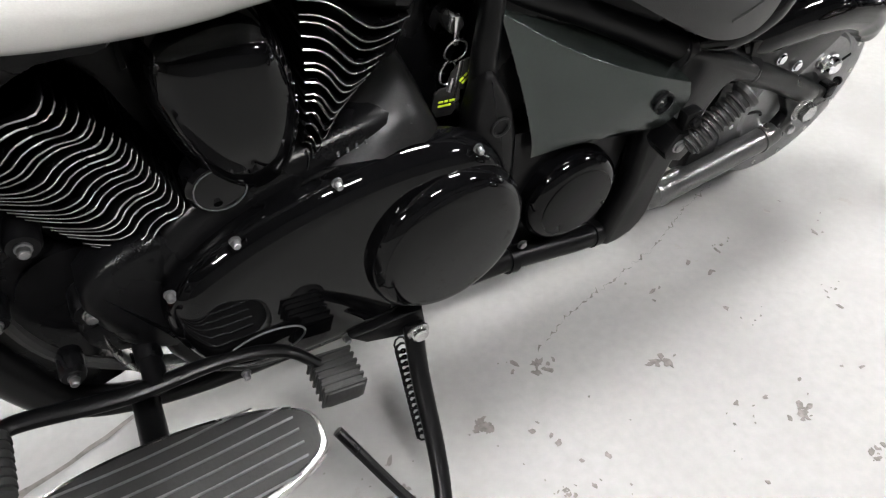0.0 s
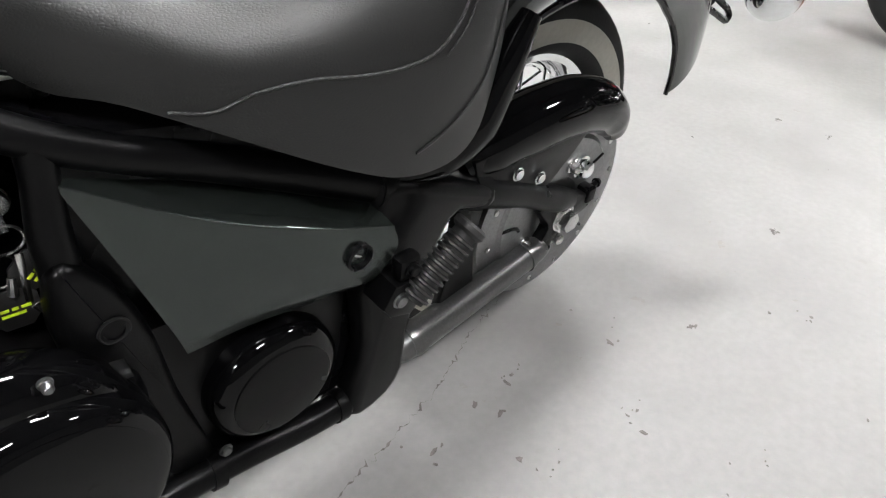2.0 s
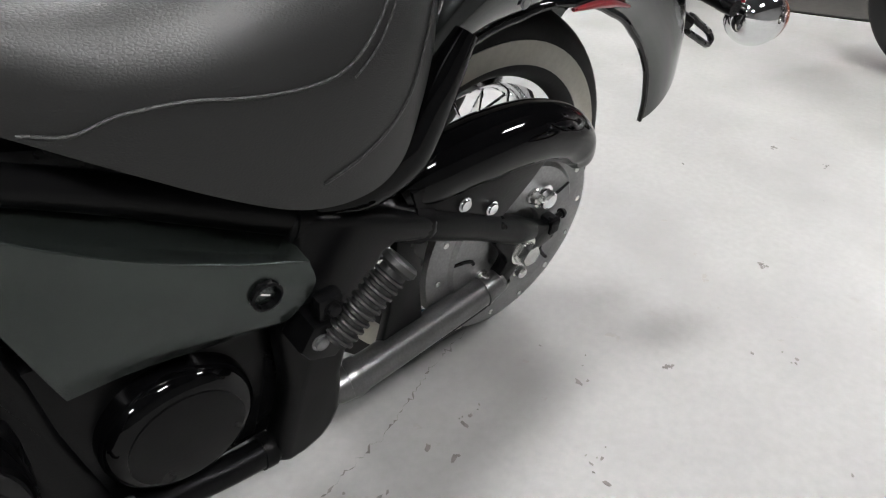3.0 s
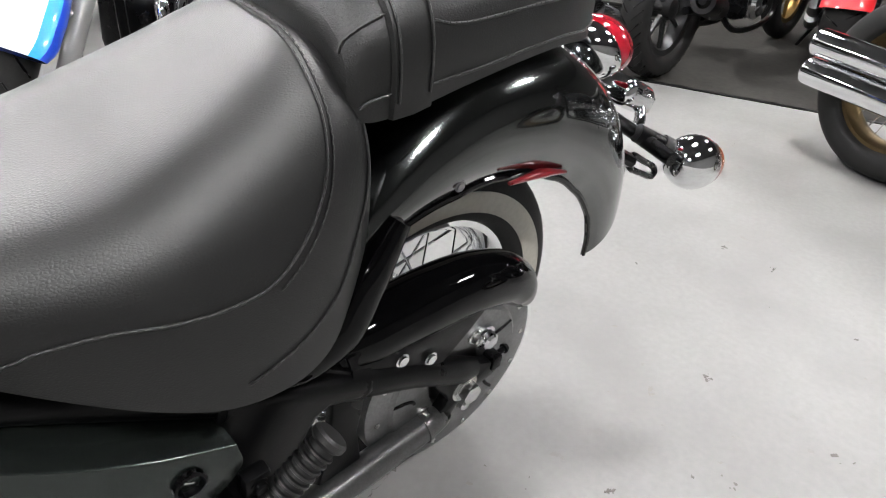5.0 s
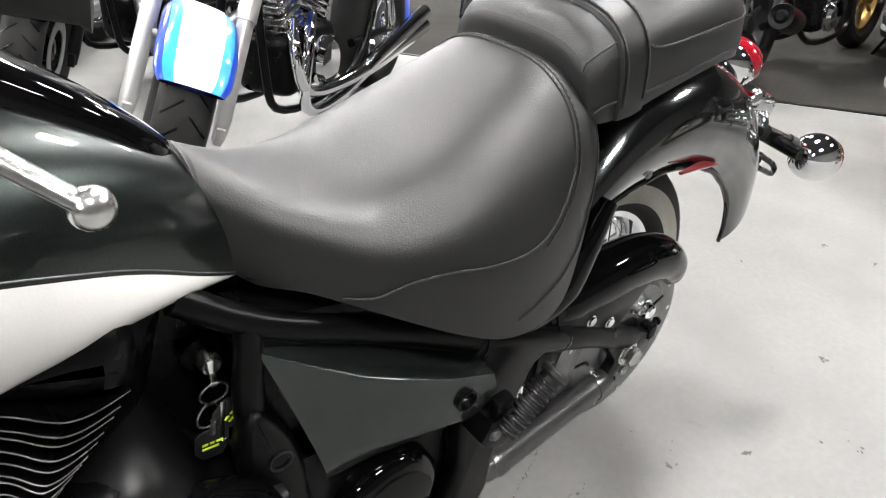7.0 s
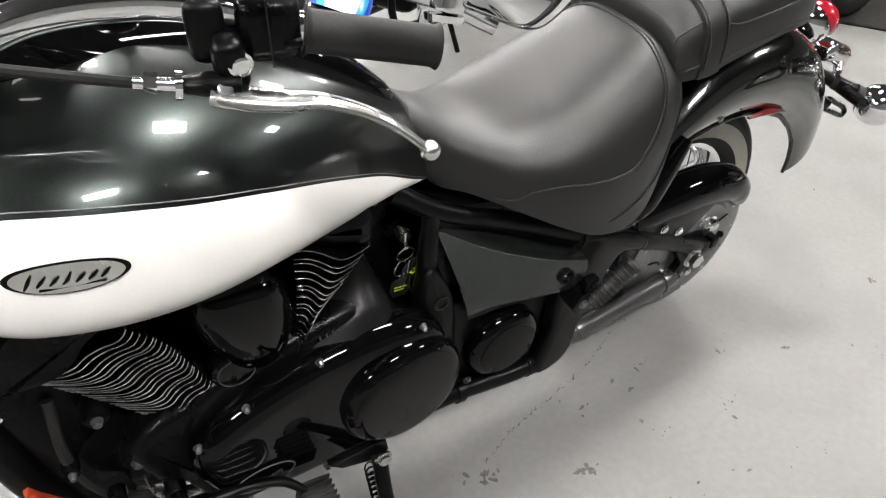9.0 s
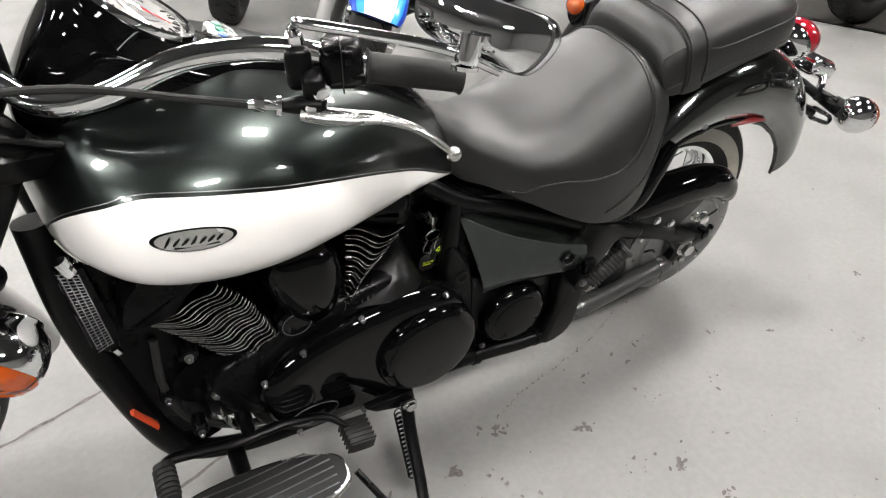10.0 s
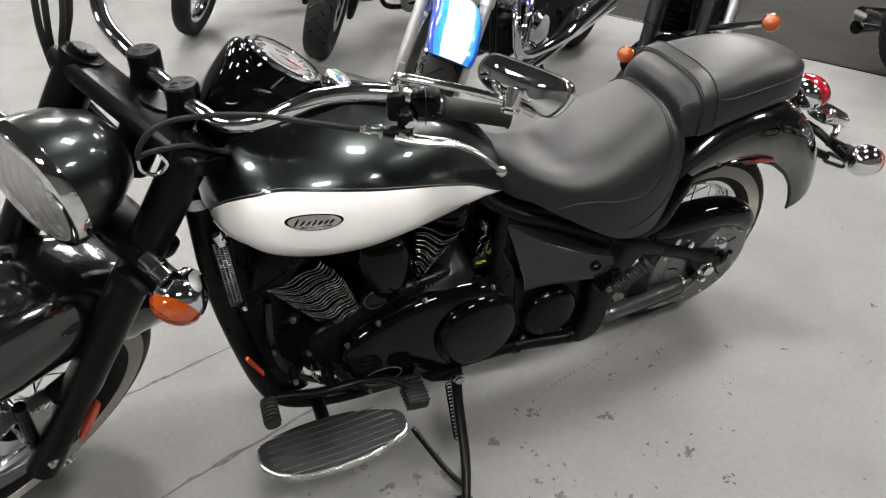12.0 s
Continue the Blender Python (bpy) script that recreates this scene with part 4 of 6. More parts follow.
part("gauge_collar", lathe([(0.05, -0.05), (0.074, -0.045), (0.073, -0.012), (0.07, 0.001), (0.065, 0.003), (0.06, -0.01)], 48, m=GAUGE), GLOSS, tank)
part("gauge_dial", lathe([(0.053, -0.004), (0.053, 0.003), (0.02, 0.003), (0.001, 0.003)], 48, m=GAUGE), DIAL, tank)
bm = bmesh.new()
for k in range(27):
    a = radians(-40 + 260 * k / 26)
    p = Vector((math.cos(a), 0, math.sin(a)))
    tube([p * (0.044 if k % 2 else 0.04) + Vector((0, 0.0034, 0)), p * 0.049 + Vector((0, 0.0034, 0))], 0.0008 if k % 2 else 0.0013, 4, 1, bm=bm)
part("gauge_marks", bm, ENGINE, tank, m=GAUGE)
bm = lathe([(0.026, 0.002), (0.026, 0.0042), (0.012, 0.0042), (0.012, 0.002)], 32, close=True)
box((0.02, 0.002, 0.009), (0.0, 0.004, -0.033), bm=bm)
part("gauge_centre", bm, STEEL, tank, m=GAUGE)
part("gauge_needle", tube([(0.0, 0.006, 0.0), (0.035, 0.006, 0.012)], [0.0015, 0.0006], 6, 1), RED_PAINT, tank, m=GAUGE)
part("gauge_glass", open_shell(lathe([(0.055, 0.0085), (0.03, 0.0105), (0.001, 0.0115)], 40, m=GAUGE)), GLASS, tank).visible_shadow = False
bm = lathe([(0.031, -0.006), (0.031, 0.002), (0.028, 0.004), (0.001, 0.005)], 32)
bm.transform(Matrix.Diagonal((0.72, 1, 1.1, 1)))
LAMPS = pose(-0.953, 0, 0.972) @ Matrix.Rotation(radians(27), 4, "Y") @ pose(0, 0, 0, 90)
part("lamp_panel", bm, ALU, tank, m=LAMPS)
for k, mat in enumerate((LED_BLUE, LED_GREEN, LED_GREEN)):
    part("warning_lamp", lathe([(0.0065, 0.003), (0.0065, 0.006), (0.001, 0.0065)], 16, m=LAMPS @ pose(-0.004, 0, 0.017 - 0.017 * k)), mat, tank)
part("console_screw", lathe([(0.008, 0), (0.008, 0.004), (0.003, 0.005)], 16, m=pose(-0.885, 0, 0.942, 90, 0, 0)), CHROME, tank)

# engine
bm = plate([(-1.06, 0.4), (-1.04, 0.47), (-0.97, 0.53), (-0.86, 0.55), (-0.76, 0.56), (-0.71, 0.47), (-0.64, 0.45), (-0.62, 0.4), (-0.64, 0.26), (-0.72, 0.22), (-0.95, 0.215), (-1.04, 0.28)], -0.15, 0.15, 0.02, 3, 3)
engine = part("engine", bm, ENGINE, bike, "black V-twin engine with polished fin edges")
ARC = [(-1.04, 0.39), (-1.03, 0.44), (-0.99, 0.475), (-0.93, 0.505), (-0.85, 0.525), (-0.76, 0.53), (-0.69, 0.515), (-0.645, 0.47), (-0.632, 0.4), (-0.65, 0.34), (-0.7, 0.295), (-0.78, 0.275), (-0.88, 0.27), (-0.97, 0.28), (-1.02, 0.32)]
part("engine_cover", plate(ARC, -0.192, -0.12, 0.034, 4, 7), GLOSS, engine, "long glossy black engine side cover")
CLUTCH = pose(-0.727, -0.192, 0.396, 0, 0, 3)
part("clutch_cover", lathe([(0.104, 0.05), (0.104, 0.002), (0.102, -0.007), (0.097, -0.014), (0.0925, -0.0175)], 64, m=CLUTCH), GLOSS, engine, "round glossy clutch cover")
part("clutch_face", lathe([(0.093, 0.0), (0.092, -0.018), (0.087, -0.0215), (0.078, -0.024), (0.04, -0.027), (0.001, -0.028)], 56, m=CLUTCH), GLOSS, engine)
for x, z in ((-1.025, 0.46), (-0.955, 0.5), (-0.85, 0.53), (-1.04, 0.33), (-0.985, 0.282), (-0.86, 0.268), (-0.69, 0.512)):
    part("cover_bolt", bolt((x, -0.18, z), 0.0042, 0.01), STEEL, engine)
part("oval_trim", tube([(-0.955 + 0.045 * math.cos(a), -0.192, 0.335 + 0.024 * math.sin(a)) for a in (math.tau * k / 24 for k in range(24))], 0.0014, 6, 1, closed=True), STEEL, engine)
top = [[(-0.9, -0.02, 0.5), (-0.9, -0.1, 0.495), (-0.92, -0.145, 0.49), (-0.94, -0.165, 0.485)], [(-0.82, -0.02, 0.56), (-0.82, -0.1, 0.555), (-0.83, -0.145, 0.535), (-0.84, -0.17, 0.515)],
       [(-0.74, -0.02, 0.59), (-0.74, -0.09, 0.58), (-0.745, -0.14, 0.558), (-0.75, -0.165, 0.53)], [(-0.69, -0.02, 0.49), (-0.69, -0.08, 0.478), (-0.688, -0.13, 0.472), (-0.684, -0.158, 0.462)],
       [(-0.63, -0.02, 0.465), (-0.63, -0.08, 0.455), (-0.63, -0.13, 0.45), (-0.63, -0.15, 0.44)]]
rows = [curve(r, 8) for r in top]
bm = bmesh.new()
rings(bm, [curve([r[k] for r in rows], 6) for k in range(len(rows[0]))], closed=False, caps=False)
bmesh.ops.solidify(bm, geom=bm.faces, thickness=0.004)
part("gearbox_cover", bm, CASE, engine, "satin charcoal gearbox top cover")
LOBE = [(p.x, p.z) for p in curve([(x, 0, z) for x, z in ((-0.99, 0.66), (-0.975, 0.695), (-0.925, 0.7), (-0.88, 0.685), (-0.864, 0.645), (-0.861, 0.595), (-0.872, 0.55), (-0.89, 0.522), (-0.92, 0.512), (-0.95, 0.53), (-0.972, 0.57), (-0.985, 0.615))], 4, True)]
bm = bmesh.new()
rings(bm, [[Vector((-0.92 + (x + 0.92) * k, y, 0.61 + up + (z - 0.61) * k)) for x, z in LOBE] for k, y, up in ((0.98, -0.02, 0), (1.0, -0.09, 0), (0.985, -0.12, 0), (0.94, -0.14, 0.002), (0.86, -0.155, 0.006), (0.72, -0.166, 0.012), (0.5, -0.173, 0.018), (0.2, -0.176, 0.022))])
part("intake_lobe", bm, GLOSS, engine, "glossy black cover between the cylinders", angle=60)
part("lobe_boss", lathe([(0.03, 0.03), (0.03, 0.004), (0.026, 0.0), (0.01, -0.002), (0.001, -0.002)], 28, m=pose(-0.952, -0.157, 0.545)), GLOSS, engine)
part("lobe_trim", tube([(-0.952 + 0.024 * math.cos(a), -0.158, 0.545 + 0.024 * math.sin(a)) for a in (math.tau * k / 20 for k in range(20))], 0.0007, 6, 1, closed=True), STEEL, engine)


def finned_cylinder(name, lefts, rights, count, wave, depth, axis):
    """Stacked cooling fins with S-shaped polished rims between two side lines, on a round barrel."""
    barrel = part(name, tube(axis, 0.08, 28, 1), ENGINE, engine)
    left, right = curve(lefts, 12), curve(rights, 12)
    shape = [(p.x, p.z) for p in curve([(f, 0, v) for f, v in wave], 5)]
    for k in range(count):
        g = k / (count - 1)
        a, b = left[round(g * (len(left) - 1))], right[round(g * (len(right) - 1))]
        along = (b - a).normalized()
        n = Vector((-along.z, 0, along.x)).normalized()
        loops = []
        for i in range(21):
            f = i / 20
            c = a.lerp(b, f) + n * (depth * at(shape, f))
            c.y -= 0.012 * math.sin(math.pi * f)
            y = Vector((0, c.y, 0))
            c.y = 0
            loops.append([c + y - n * 0.001, c + y - Vector((0, 0.0008, 0)), c + y + n * 0.001, c + Vector((0, -0.03, 0)) + n * 0.003, c + Vector((0, -0.03, 0)) - n * 0.003])
        bm = bmesh.new()
        rows = rings(bm, loops)
        deep = {v for r in rows for v in r[3:]}
        for face in bm.faces:
            if len(face.verts) == 4 and not deep.intersection(face.verts):
                face.material_index = 1
        part("fin", bm, [ENGINE, ALU], barrel)


finned_cylinder("front_cylinder", [(-1.182, -0.1, 0.622), (-1.128, -0.107, 0.56), (-1.074, -0.115, 0.488)], [(-1.05, -0.14, 0.668), (-1.018, -0.14, 0.625), (-1.002, -0.14, 0.583), (-0.984, -0.14, 0.529)], 20,
                [(0, 0), (0.15, -0.55), (0.31, -1), (0.42, -0.98), (0.5, -0.85), (0.62, -0.42), (0.75, -0.3), (0.86, -0.5), (0.93, -0.42), (1, 0)], 0.019,
                [(-1.02, -0.02, 0.42), (-1.14, -0.02, 0.68)])
finned_cylinder("rear_cylinder", [(-0.853, -0.14, 0.698), (-0.856, -0.14, 0.62), (-0.869, -0.14, 0.543)], [(-0.745, -0.125, 0.65), (-0.785, -0.127, 0.605), (-0.82, -0.13, 0.574), (-0.858, -0.138, 0.535)], 15,
                [(0, 0), (0.15, 0.35), (0.3, 0.15), (0.45, -0.4), (0.6, -0.85), (0.75, -0.78), (0.9, -0.35), (1, 0)], 0.012,
                [(-0.84, -0.02, 0.46), (-0.76, -0.02, 0.7)])
for k in range(9):
    f = k / 8
    part("case_rib", tube([(-0.833 + 0.08 * f, -0.137, 0.546 + 0.015 * f), (-0.836 + 0.08 * f, -0.152, 0.535 + 0.013 * f)], 0.0018, 5, 1), CASE, engine)
part("front_block", plate([(-1.2, 0.28), (-1.2, 0.74), (-0.95, 0.74), (-0.95, 0.28)], -0.06, 0.085, 0.01), ENGINE, engine)
part("front_shield", plate([(-1.242, 0.75), (-1.15, 0.745), (-1.135, 0.62), (-1.11, 0.5), (-1.09, 0.42), (-1.095, 0.36), (-1.12, 0.3), (-1.11, 0.25), (-1.16, 0.235), (-1.212, 0.3), (-1.232, 0.45)], -0.095, -0.03, 0.012, 0, 3), ENGINE, engine)
part("oil_filter", lathe([(0.045, 0.05), (0.045, 0.0), (0.042, -0.008), (0.03, -0.012), (0.001, -0.013)], 32, m=pose(-1.075, -0.125, 0.385)), ENGINE, engine)
part("front_case", plate([(-1.1, 0.46), (-1.02, 0.5), (-1.0, 0.42), (-1.01, 0.31), (-1.05, 0.33), (-1.09, 0.37)], -0.15, -0.06, 0.02, 3, 4), ENGINE, engine)
part("front_head", plate([(-1.19, 0.64), (-1.15, 0.72), (-1.0, 0.735), (-0.995, 0.69), (-1.045, 0.688), (-1.085, 0.668), (-1.1, 0.65), (-1.125, 0.63), (-1.165, 0.628)], -0.148, 0.12, 0.02, 3), ENGINE, engine)
part("rear_head", plate([(-0.85, 0.69), (-0.86, 0.73), (-0.74, 0.72), (-0.735, 0.66), (-0.76, 0.652)], -0.135, 0.12, 0.03, 3, 4), ENGINE, engine)
part("starter_case", tube([(-1.1, -0.1, 0.42), (-1.1, 0.1, 0.42)], 0.06, 24, 1), ENGINE, engine)
for x, y, z, r in ((-1.1, -0.1, 0.42, 0.018), (-1.14, -0.12, 0.36, 0.013), (-1.07, -0.13, 0.35, 0.014), (-1.12, -0.09, 0.52, 0.016), (-1.17, -0.1, 0.45, 0.011)):
    boss = part("engine_mount", lathe([(r * 0.9, 0.0), (r, -0.004), (r, -0.03), (r * 0.85, -0.035), (r * 0.2, -0.035)], 20, m=pose(x, y, z)), ENGINE, engine)
    part("mount_bolt", bolt((x, y - 0.035, z), min(r * 0.35, 0.007), 0.01), STEEL, boss)
# bright strip added in place of pale floor glimpsed between the parts
part("crank_strap", tube([(-1.09, -0.12, 0.46), (-1.1, -0.13, 0.37), (-1.085, -0.13, 0.31), (-1.03, -0.135, 0.285)], [0.004, 0.01, 0.016, 0.008], 8, 6, 0.4), ALU, engine, "pale alloy strip standing in for floor glimpsed through the engine")
part("oil_line", tube([(-1.16, -0.1, 0.56), (-1.17, -0.12, 0.46), (-1.15, -0.12, 0.36), (-1.08, -0.13, 0.3)], 0.007, 8, 6), RUBBER, engine)
bm = bmesh.new()
for k in range(30):
    box((0.012, 0.2, 0.0025), (-1.225, 0, 0.45 + 0.009 * k), bm=bm)
for k in range(34):
    box((0.01, 0.0012, 0.27), (-1.225, -0.1 + 0.006 * k, 0.58), bm=bm)
radiator = part("radiator", bm, STEEL, bike, "finned radiator behind the frame tubes")
part("radiator_shroud", plate([(-1.235, 0.6), (-1.205, 0.57), (-1.195, 0.62), (-1.2, 0.75), (-1.235, 0.755)], -0.118, -0.1, 0.004), ENGINE, radiator)
bm = bmesh.new()
for k in range(26):
    f = k / 25
    tube([(-1.232 + 0.003 * f, -0.1195, 0.752 - 0.16 * f), (-1.208 + 0.002 * f, -0.1195, 0.742 - 0.14 * f)], 0.0007, 4, 1, bm=bm)
for k in range(4):
    tube([(-1.23 + 0.007 * k, -0.1197, 0.75 - 0.003 * k), (-1.228 + 0.007 * k, -0.1197, 0.6)], 0.0008, 4, 1, bm=bm)
part("shroud_mesh", bm, STEEL, radiator)
part("shroud_clip", tube([(-1.222, -0.122, 0.775), (-1.215, -0.124, 0.752)], 0.009, 10, 1), CHROME, radiator)
part("shroud_clip", tube([(-1.208, -0.122, 0.592), (-1.204, -0.122, 0.58)], 0.006, 10, 1), CHROME, radiator)
part("frame_reflector", tube([(-1.226, -0.118, 0.435), (-1.202, -0.118, 0.375)], 0.011, 8, 1, 0.35), ORANGE_REFLECTOR, bike, "orange-red strip reflector on the frame tube")
bm = lathe([(0.018, -0.02), (0.018, 0.0), (0.014, 0.006), (0.005, 0.007)], 20, m=pose(-1.2, -0.085, 0.76, 50, 0, 0))
part("horn_bracket", bm, CHROME, bike)

# ignition keys
lock = part("ignition_lock", lathe([(0.011, 0.03), (0.011, -0.004), (0.009, -0.007), (0.003, -0.007)], 24, m=pose(-0.697, -0.128, 0.657)), ALU, bike, "chrome ignition lock")
part("lock_body", tube([(-0.697, -0.02, 0.662), (-0.697, -0.112, 0.657)], 0.021, 16, 1), ENGINE, lock)
keys = part("key_ring", tube([(-0.702 + 0.014 * math.cos(a), -0.145 - 0.002 * math.sin(a), 0.634 + 0.014 * math.sin(a)) for a in (math.tau * k / 20 for k in range(20))], 0.0014, 6, 1, closed=True), ALU, bike, "steel key ring with keys and black tags")
part("key", box((0.007, 0.002, 0.034), (-0.699, -0.14, 0.654), 0.0008), ALU, keys)
part("second_ring", tube([(-0.712 + 0.012 * math.cos(a), -0.147 + 0.004 * math.cos(a), 0.61 + 0.014 * math.sin(a)) for a in (math.tau * k / 20 for k in range(20))], 0.0013, 6, 1, closed=True), ALU, keys)
part("ring_clasp", tube([(-0.707, -0.149, 0.604), (-0.711, -0.15, 0.588)], [0.0035, 0.0045], 10, 1), ALU, keys)
part("spare_key", box((0.006, 0.002, 0.05), (-0.7, -0.15, 0.598), 0.0008, pose(0, 0, 0, 0, 8, 0)), ALU, keys)
part("key_blade", plate([(-0.704, 0.57), (-0.698, 0.572), (-0.682, 0.541), (-0.681, 0.53), (-0.688, 0.537)], -0.151, -0.149, 0.0005), ALU, keys)
for (x, z, a) in ((-0.714, 0.572, 6), (-0.688, 0.602, -42)):
    tag = part("key_tag", plate([(-0.017, 0.014), (-0.009, 0.02), (0.009, 0.02), (0.017, 0.014), (0.018, -0.006), (0.01, -0.018), (-0.01, -0.018), (-0.018, -0.006)], -0.0015, 0.0015, 0.0006), RUBBER, keys, "black tag with lime printed lines")
    tag.matrix_local = pose(x, -0.149, z, 0, a, 0)
    turn = Matrix.Rotation(radians(a), 4, "Y")
    for dz, widths in ((0.003, (0.006, 0.0045, 0.007)), (-0.0025, (0.017,))):
        left = -0.0105
        for w in widths:
            p = turn @ Vector((left + w / 2, 0, dz))
            part("printed_bar", box((w, 0.0008, 0.0024), (x + p.x, -0.151, z + p.z), 0, pose(0, 0, 0, 0, a, 0)), YELLOW, keys)
            left += w + 0.002

for ob in (lock, keys):
    ob.matrix_local = Matrix.Translation((0.03, 0.054, -0.06))

# stand, shifter, footboard
stand = part("side_stand", tube([(-0.775, -0.197, 0.262), (-0.785, -0.24, 0.21), (-0.805, -0.34, 0.135), (-0.835, -0.425, 0.088)], [0.014, 0.013, 0.012, 0.011], 14, 5), SATIN, bike, "black side stand, folded out")
part("stand_foot", lathe([(0.03, 0), (0.032, 0.004), (0.028, 0.009), (0.01, 0.01)], 24, m=pose(-0.842, -0.43, 0.075, 83, 0, 0)), SATIN, stand)
part("stand_bolt", bolt((-0.774, -0.211, 0.262), 0.0115, 0.012), ALU, stand)
part("stand_bracket", plate([(-0.86, 0.285), (-0.76, 0.285), (-0.755, 0.25), (-0.785, 0.24), (-0.84, 0.262)], -0.198, -0.16, 0.004), SATIN, stand)
coil = []
for k in range(140):
    f = k / 139
    c = Vector((-0.795, -0.2, 0.235)).lerp(Vector((-0.808, -0.3, 0.15)), f)
    a = k * math.tau / 9
    coil.append(c + Vector((0.0085 * math.cos(a), 0.0085 * math.sin(a) * 0.7, 0.006 * math.sin(a))))
part("stand_spring", tube(coil, 0.0018, 5, 1), ENGINE, stand)
part("stand_tang", tube([(-0.825, -0.4, 0.1), (-0.86, -0.35, 0.13), (-0.91, -0.26, 0.2)], 0.007, 10, 5), SATIN, stand)
shift = part("shift_lever", tube([(-1.205, -0.225, 0.4), (-1.19, -0.2, 0.385), (-1.1, -0.195, 0.352), (-1.0, -0.195, 0.345), (-0.94, -0.205, 0.33), (-0.905, -0.225, 0.3)], [0.009, 0.011, 0.012, 0.01, 0.009, 0.008], 12, 6, 0.8), SATIN, bike, "black heel-and-toe shift lever")
toe = part("toe_rubber", tube([(-1.205, -0.215, 0.4), (-1.205, -0.275, 0.395)], 0.0155, 18, 1), RUBBER, shift)
for k in range(6):
    part("ridge", tube([(-1.205, -0.222 - 0.009 * k, 0.3995), (-1.205, -0.226 - 0.009 * k, 0.399)], 0.0175, 16, 1), RUBBER, toe)
heel = part("heel_rubber", box((0.05, 0.06, 0.03), (-0.895, -0.24, 0.29), 0.007, pose(0, 0, 0, 0, 12, 0)), RUBBER, shift)
for k in range(6):
    part("ridge", box((0.052, 0.004, 0.032), (-0.895, -0.264 + 0.0098 * k, 0.291), 0.0012, pose(0, 0, 0, 0, 12, 0)), RUBBER, heel)
part("shift_shaft", tube([(-1.07, -0.1, 0.35), (-1.07, -0.2, 0.348)], 0.012, 14, 1), SATIN, shift)
BOARD = [(-1.238, -0.228), (-1.17, -0.212), (-1.08, -0.212), (-1.0, -0.226), (-0.945, -0.25), (-0.93, -0.28), (-0.945, -0.318), (-1.03, -0.342), (-1.13, -0.345), (-1.2, -0.328), (-1.245, -0.29), (-1.252, -0.25)]
outline = [(p.x, p.y) for p in curve([(x, y, 0) for x, y in BOARD], 6, True)]


def board(scale, z0, z1, bevel):
    cx, cy = -1.09, -0.28
    pts = [(cx + (x - cx) * scale[0], cy + (y - cy) * scale[1]) for x, y in outline]
    bm = bmesh.new()
    rings(bm, [[Vector((x, y, z0)) for x, y in pts], [Vector((x, y, z1)) for x, y in pts]])
    bmesh.ops.recalc_face_normals(bm, faces=bm.faces)
    rim = [e for e in bm.edges if abs(e.verts[0].co.z - e.verts[1].co.z) < 1e-6]
    bmesh.ops.bevel(bm, geom=rim, offset=bevel, segments=2, profile=0.5, affect="EDGES")
    return bm


footboard = part("footboard", board((1, 1), 0.262, 0.28, 0.005), ALU, bike, "alloy footboard with a ribbed rubber mat")
part("mat", board((0.965, 0.9), 0.274, 0.284, 0.002), RUBBER, footboard)
for k in range(7):
    y = -0.228 - 0.0165 * k
    xs = [x for x, yy in outline if abs(yy - y) < 0.012]
    x0, x1 = (min(xs) + 0.025, max(xs) - 0.025) if len(xs) > 1 else (-1.2, -0.98)
    part("mat_groove", tube([(x0, y, 0.2845), ((x0 + x1) / 2, y - 0.004, 0.2845), (x1, y, 0.2845)], 0.0016, 6, 3), STEEL, footboard)
part("board_bracket", tube([(-1.1, -0.12, 0.235), (-1.1, -0.2, 0.25), (-1.1, -0.26, 0.262)], 0.016, 12, 4), SATIN, footboard)

# steering: forks, clamps, headlight, front wheel
for s in (-1, 1):
    leg = part("fork_leg", tube([(-0.03, s * 0.125, -0.03), (-0.03, s * 0.125, 0.2), (-0.03, s * 0.125, 0.22), (-0.03, s * 0.125, 0.78)], [0.031, 0.031, 0.034, 0.034], 24, 1), SATIN, bike, "matte black front fork leg", m=STEER @ FORK)
    part("fork_cap", lathe([(0.022, 0), (0.022, 0.006), (0.018, 0.009), (0.008, 0.009)], 24, m=STEER @ FORK @ pose(-0.03, s * 0.125, 0.782, 90)), ENGINE, leg)
    part("fork_bolt", bolt((0, 0, 0), 0.01, 0.012, m=STEER @ FORK @ pose(-0.012, s * 0.158 - 0.0, 0.01, 0, 0, 0 if s < 0 else 180)), ALU, leg)
    part("fork_reflector", tube([(0.0, s * 0.15, 0.06), (0.0, s * 0.15, 0.08), (0.0, s * 0.15, 0.15), (0.0, s * 0.15, 0.17)], [0.006, 0.011, 0.012, 0.008], 8, 1, 0.35), ORANGE_REFLECTOR, leg, m=STEER @ FORK @ pose(0.004, 0, 0))
bm = box((0.085, 0.33, 0.04), (-0.02, 0, 0.755), 0.014)
box((0.1, 0.3, 0.045), (-0.02, 0, 0.56), 0.014, bm=bm)
clamp = part("triple_clamp", bm, SATIN, bike, "matte black triple clamp", m=STEER @ FORK)
RISER = [(-1.216, -0.045, 1.0), (-1.262, 0.05, 1.022)]
for x, y, z in RISER:
    riser = part("bar_riser", tube([(x - 0.02, y, z - 0.05), (x - 0.002, y, z - 0.012), (x, y, z + 0.024), (x, y, z + 0.028)], [0.02, 0.027, 0.027, 0.024], 24, 1), SATIN, bike, "black round handlebar riser")
    for dx, dy in ((-0.015, -0.008), (0.015, 0.008)):
        part("riser_bolt", tube([(x + dx * 0.75 + 0.0085 * math.cos(a), y + dy * 0.75 + 0.0085 * math.sin(a), z + 0.0285) for a in (math.tau * k / 14 for k in range(14))], 0.0009, 6, 1, closed=True), CASE, riser)
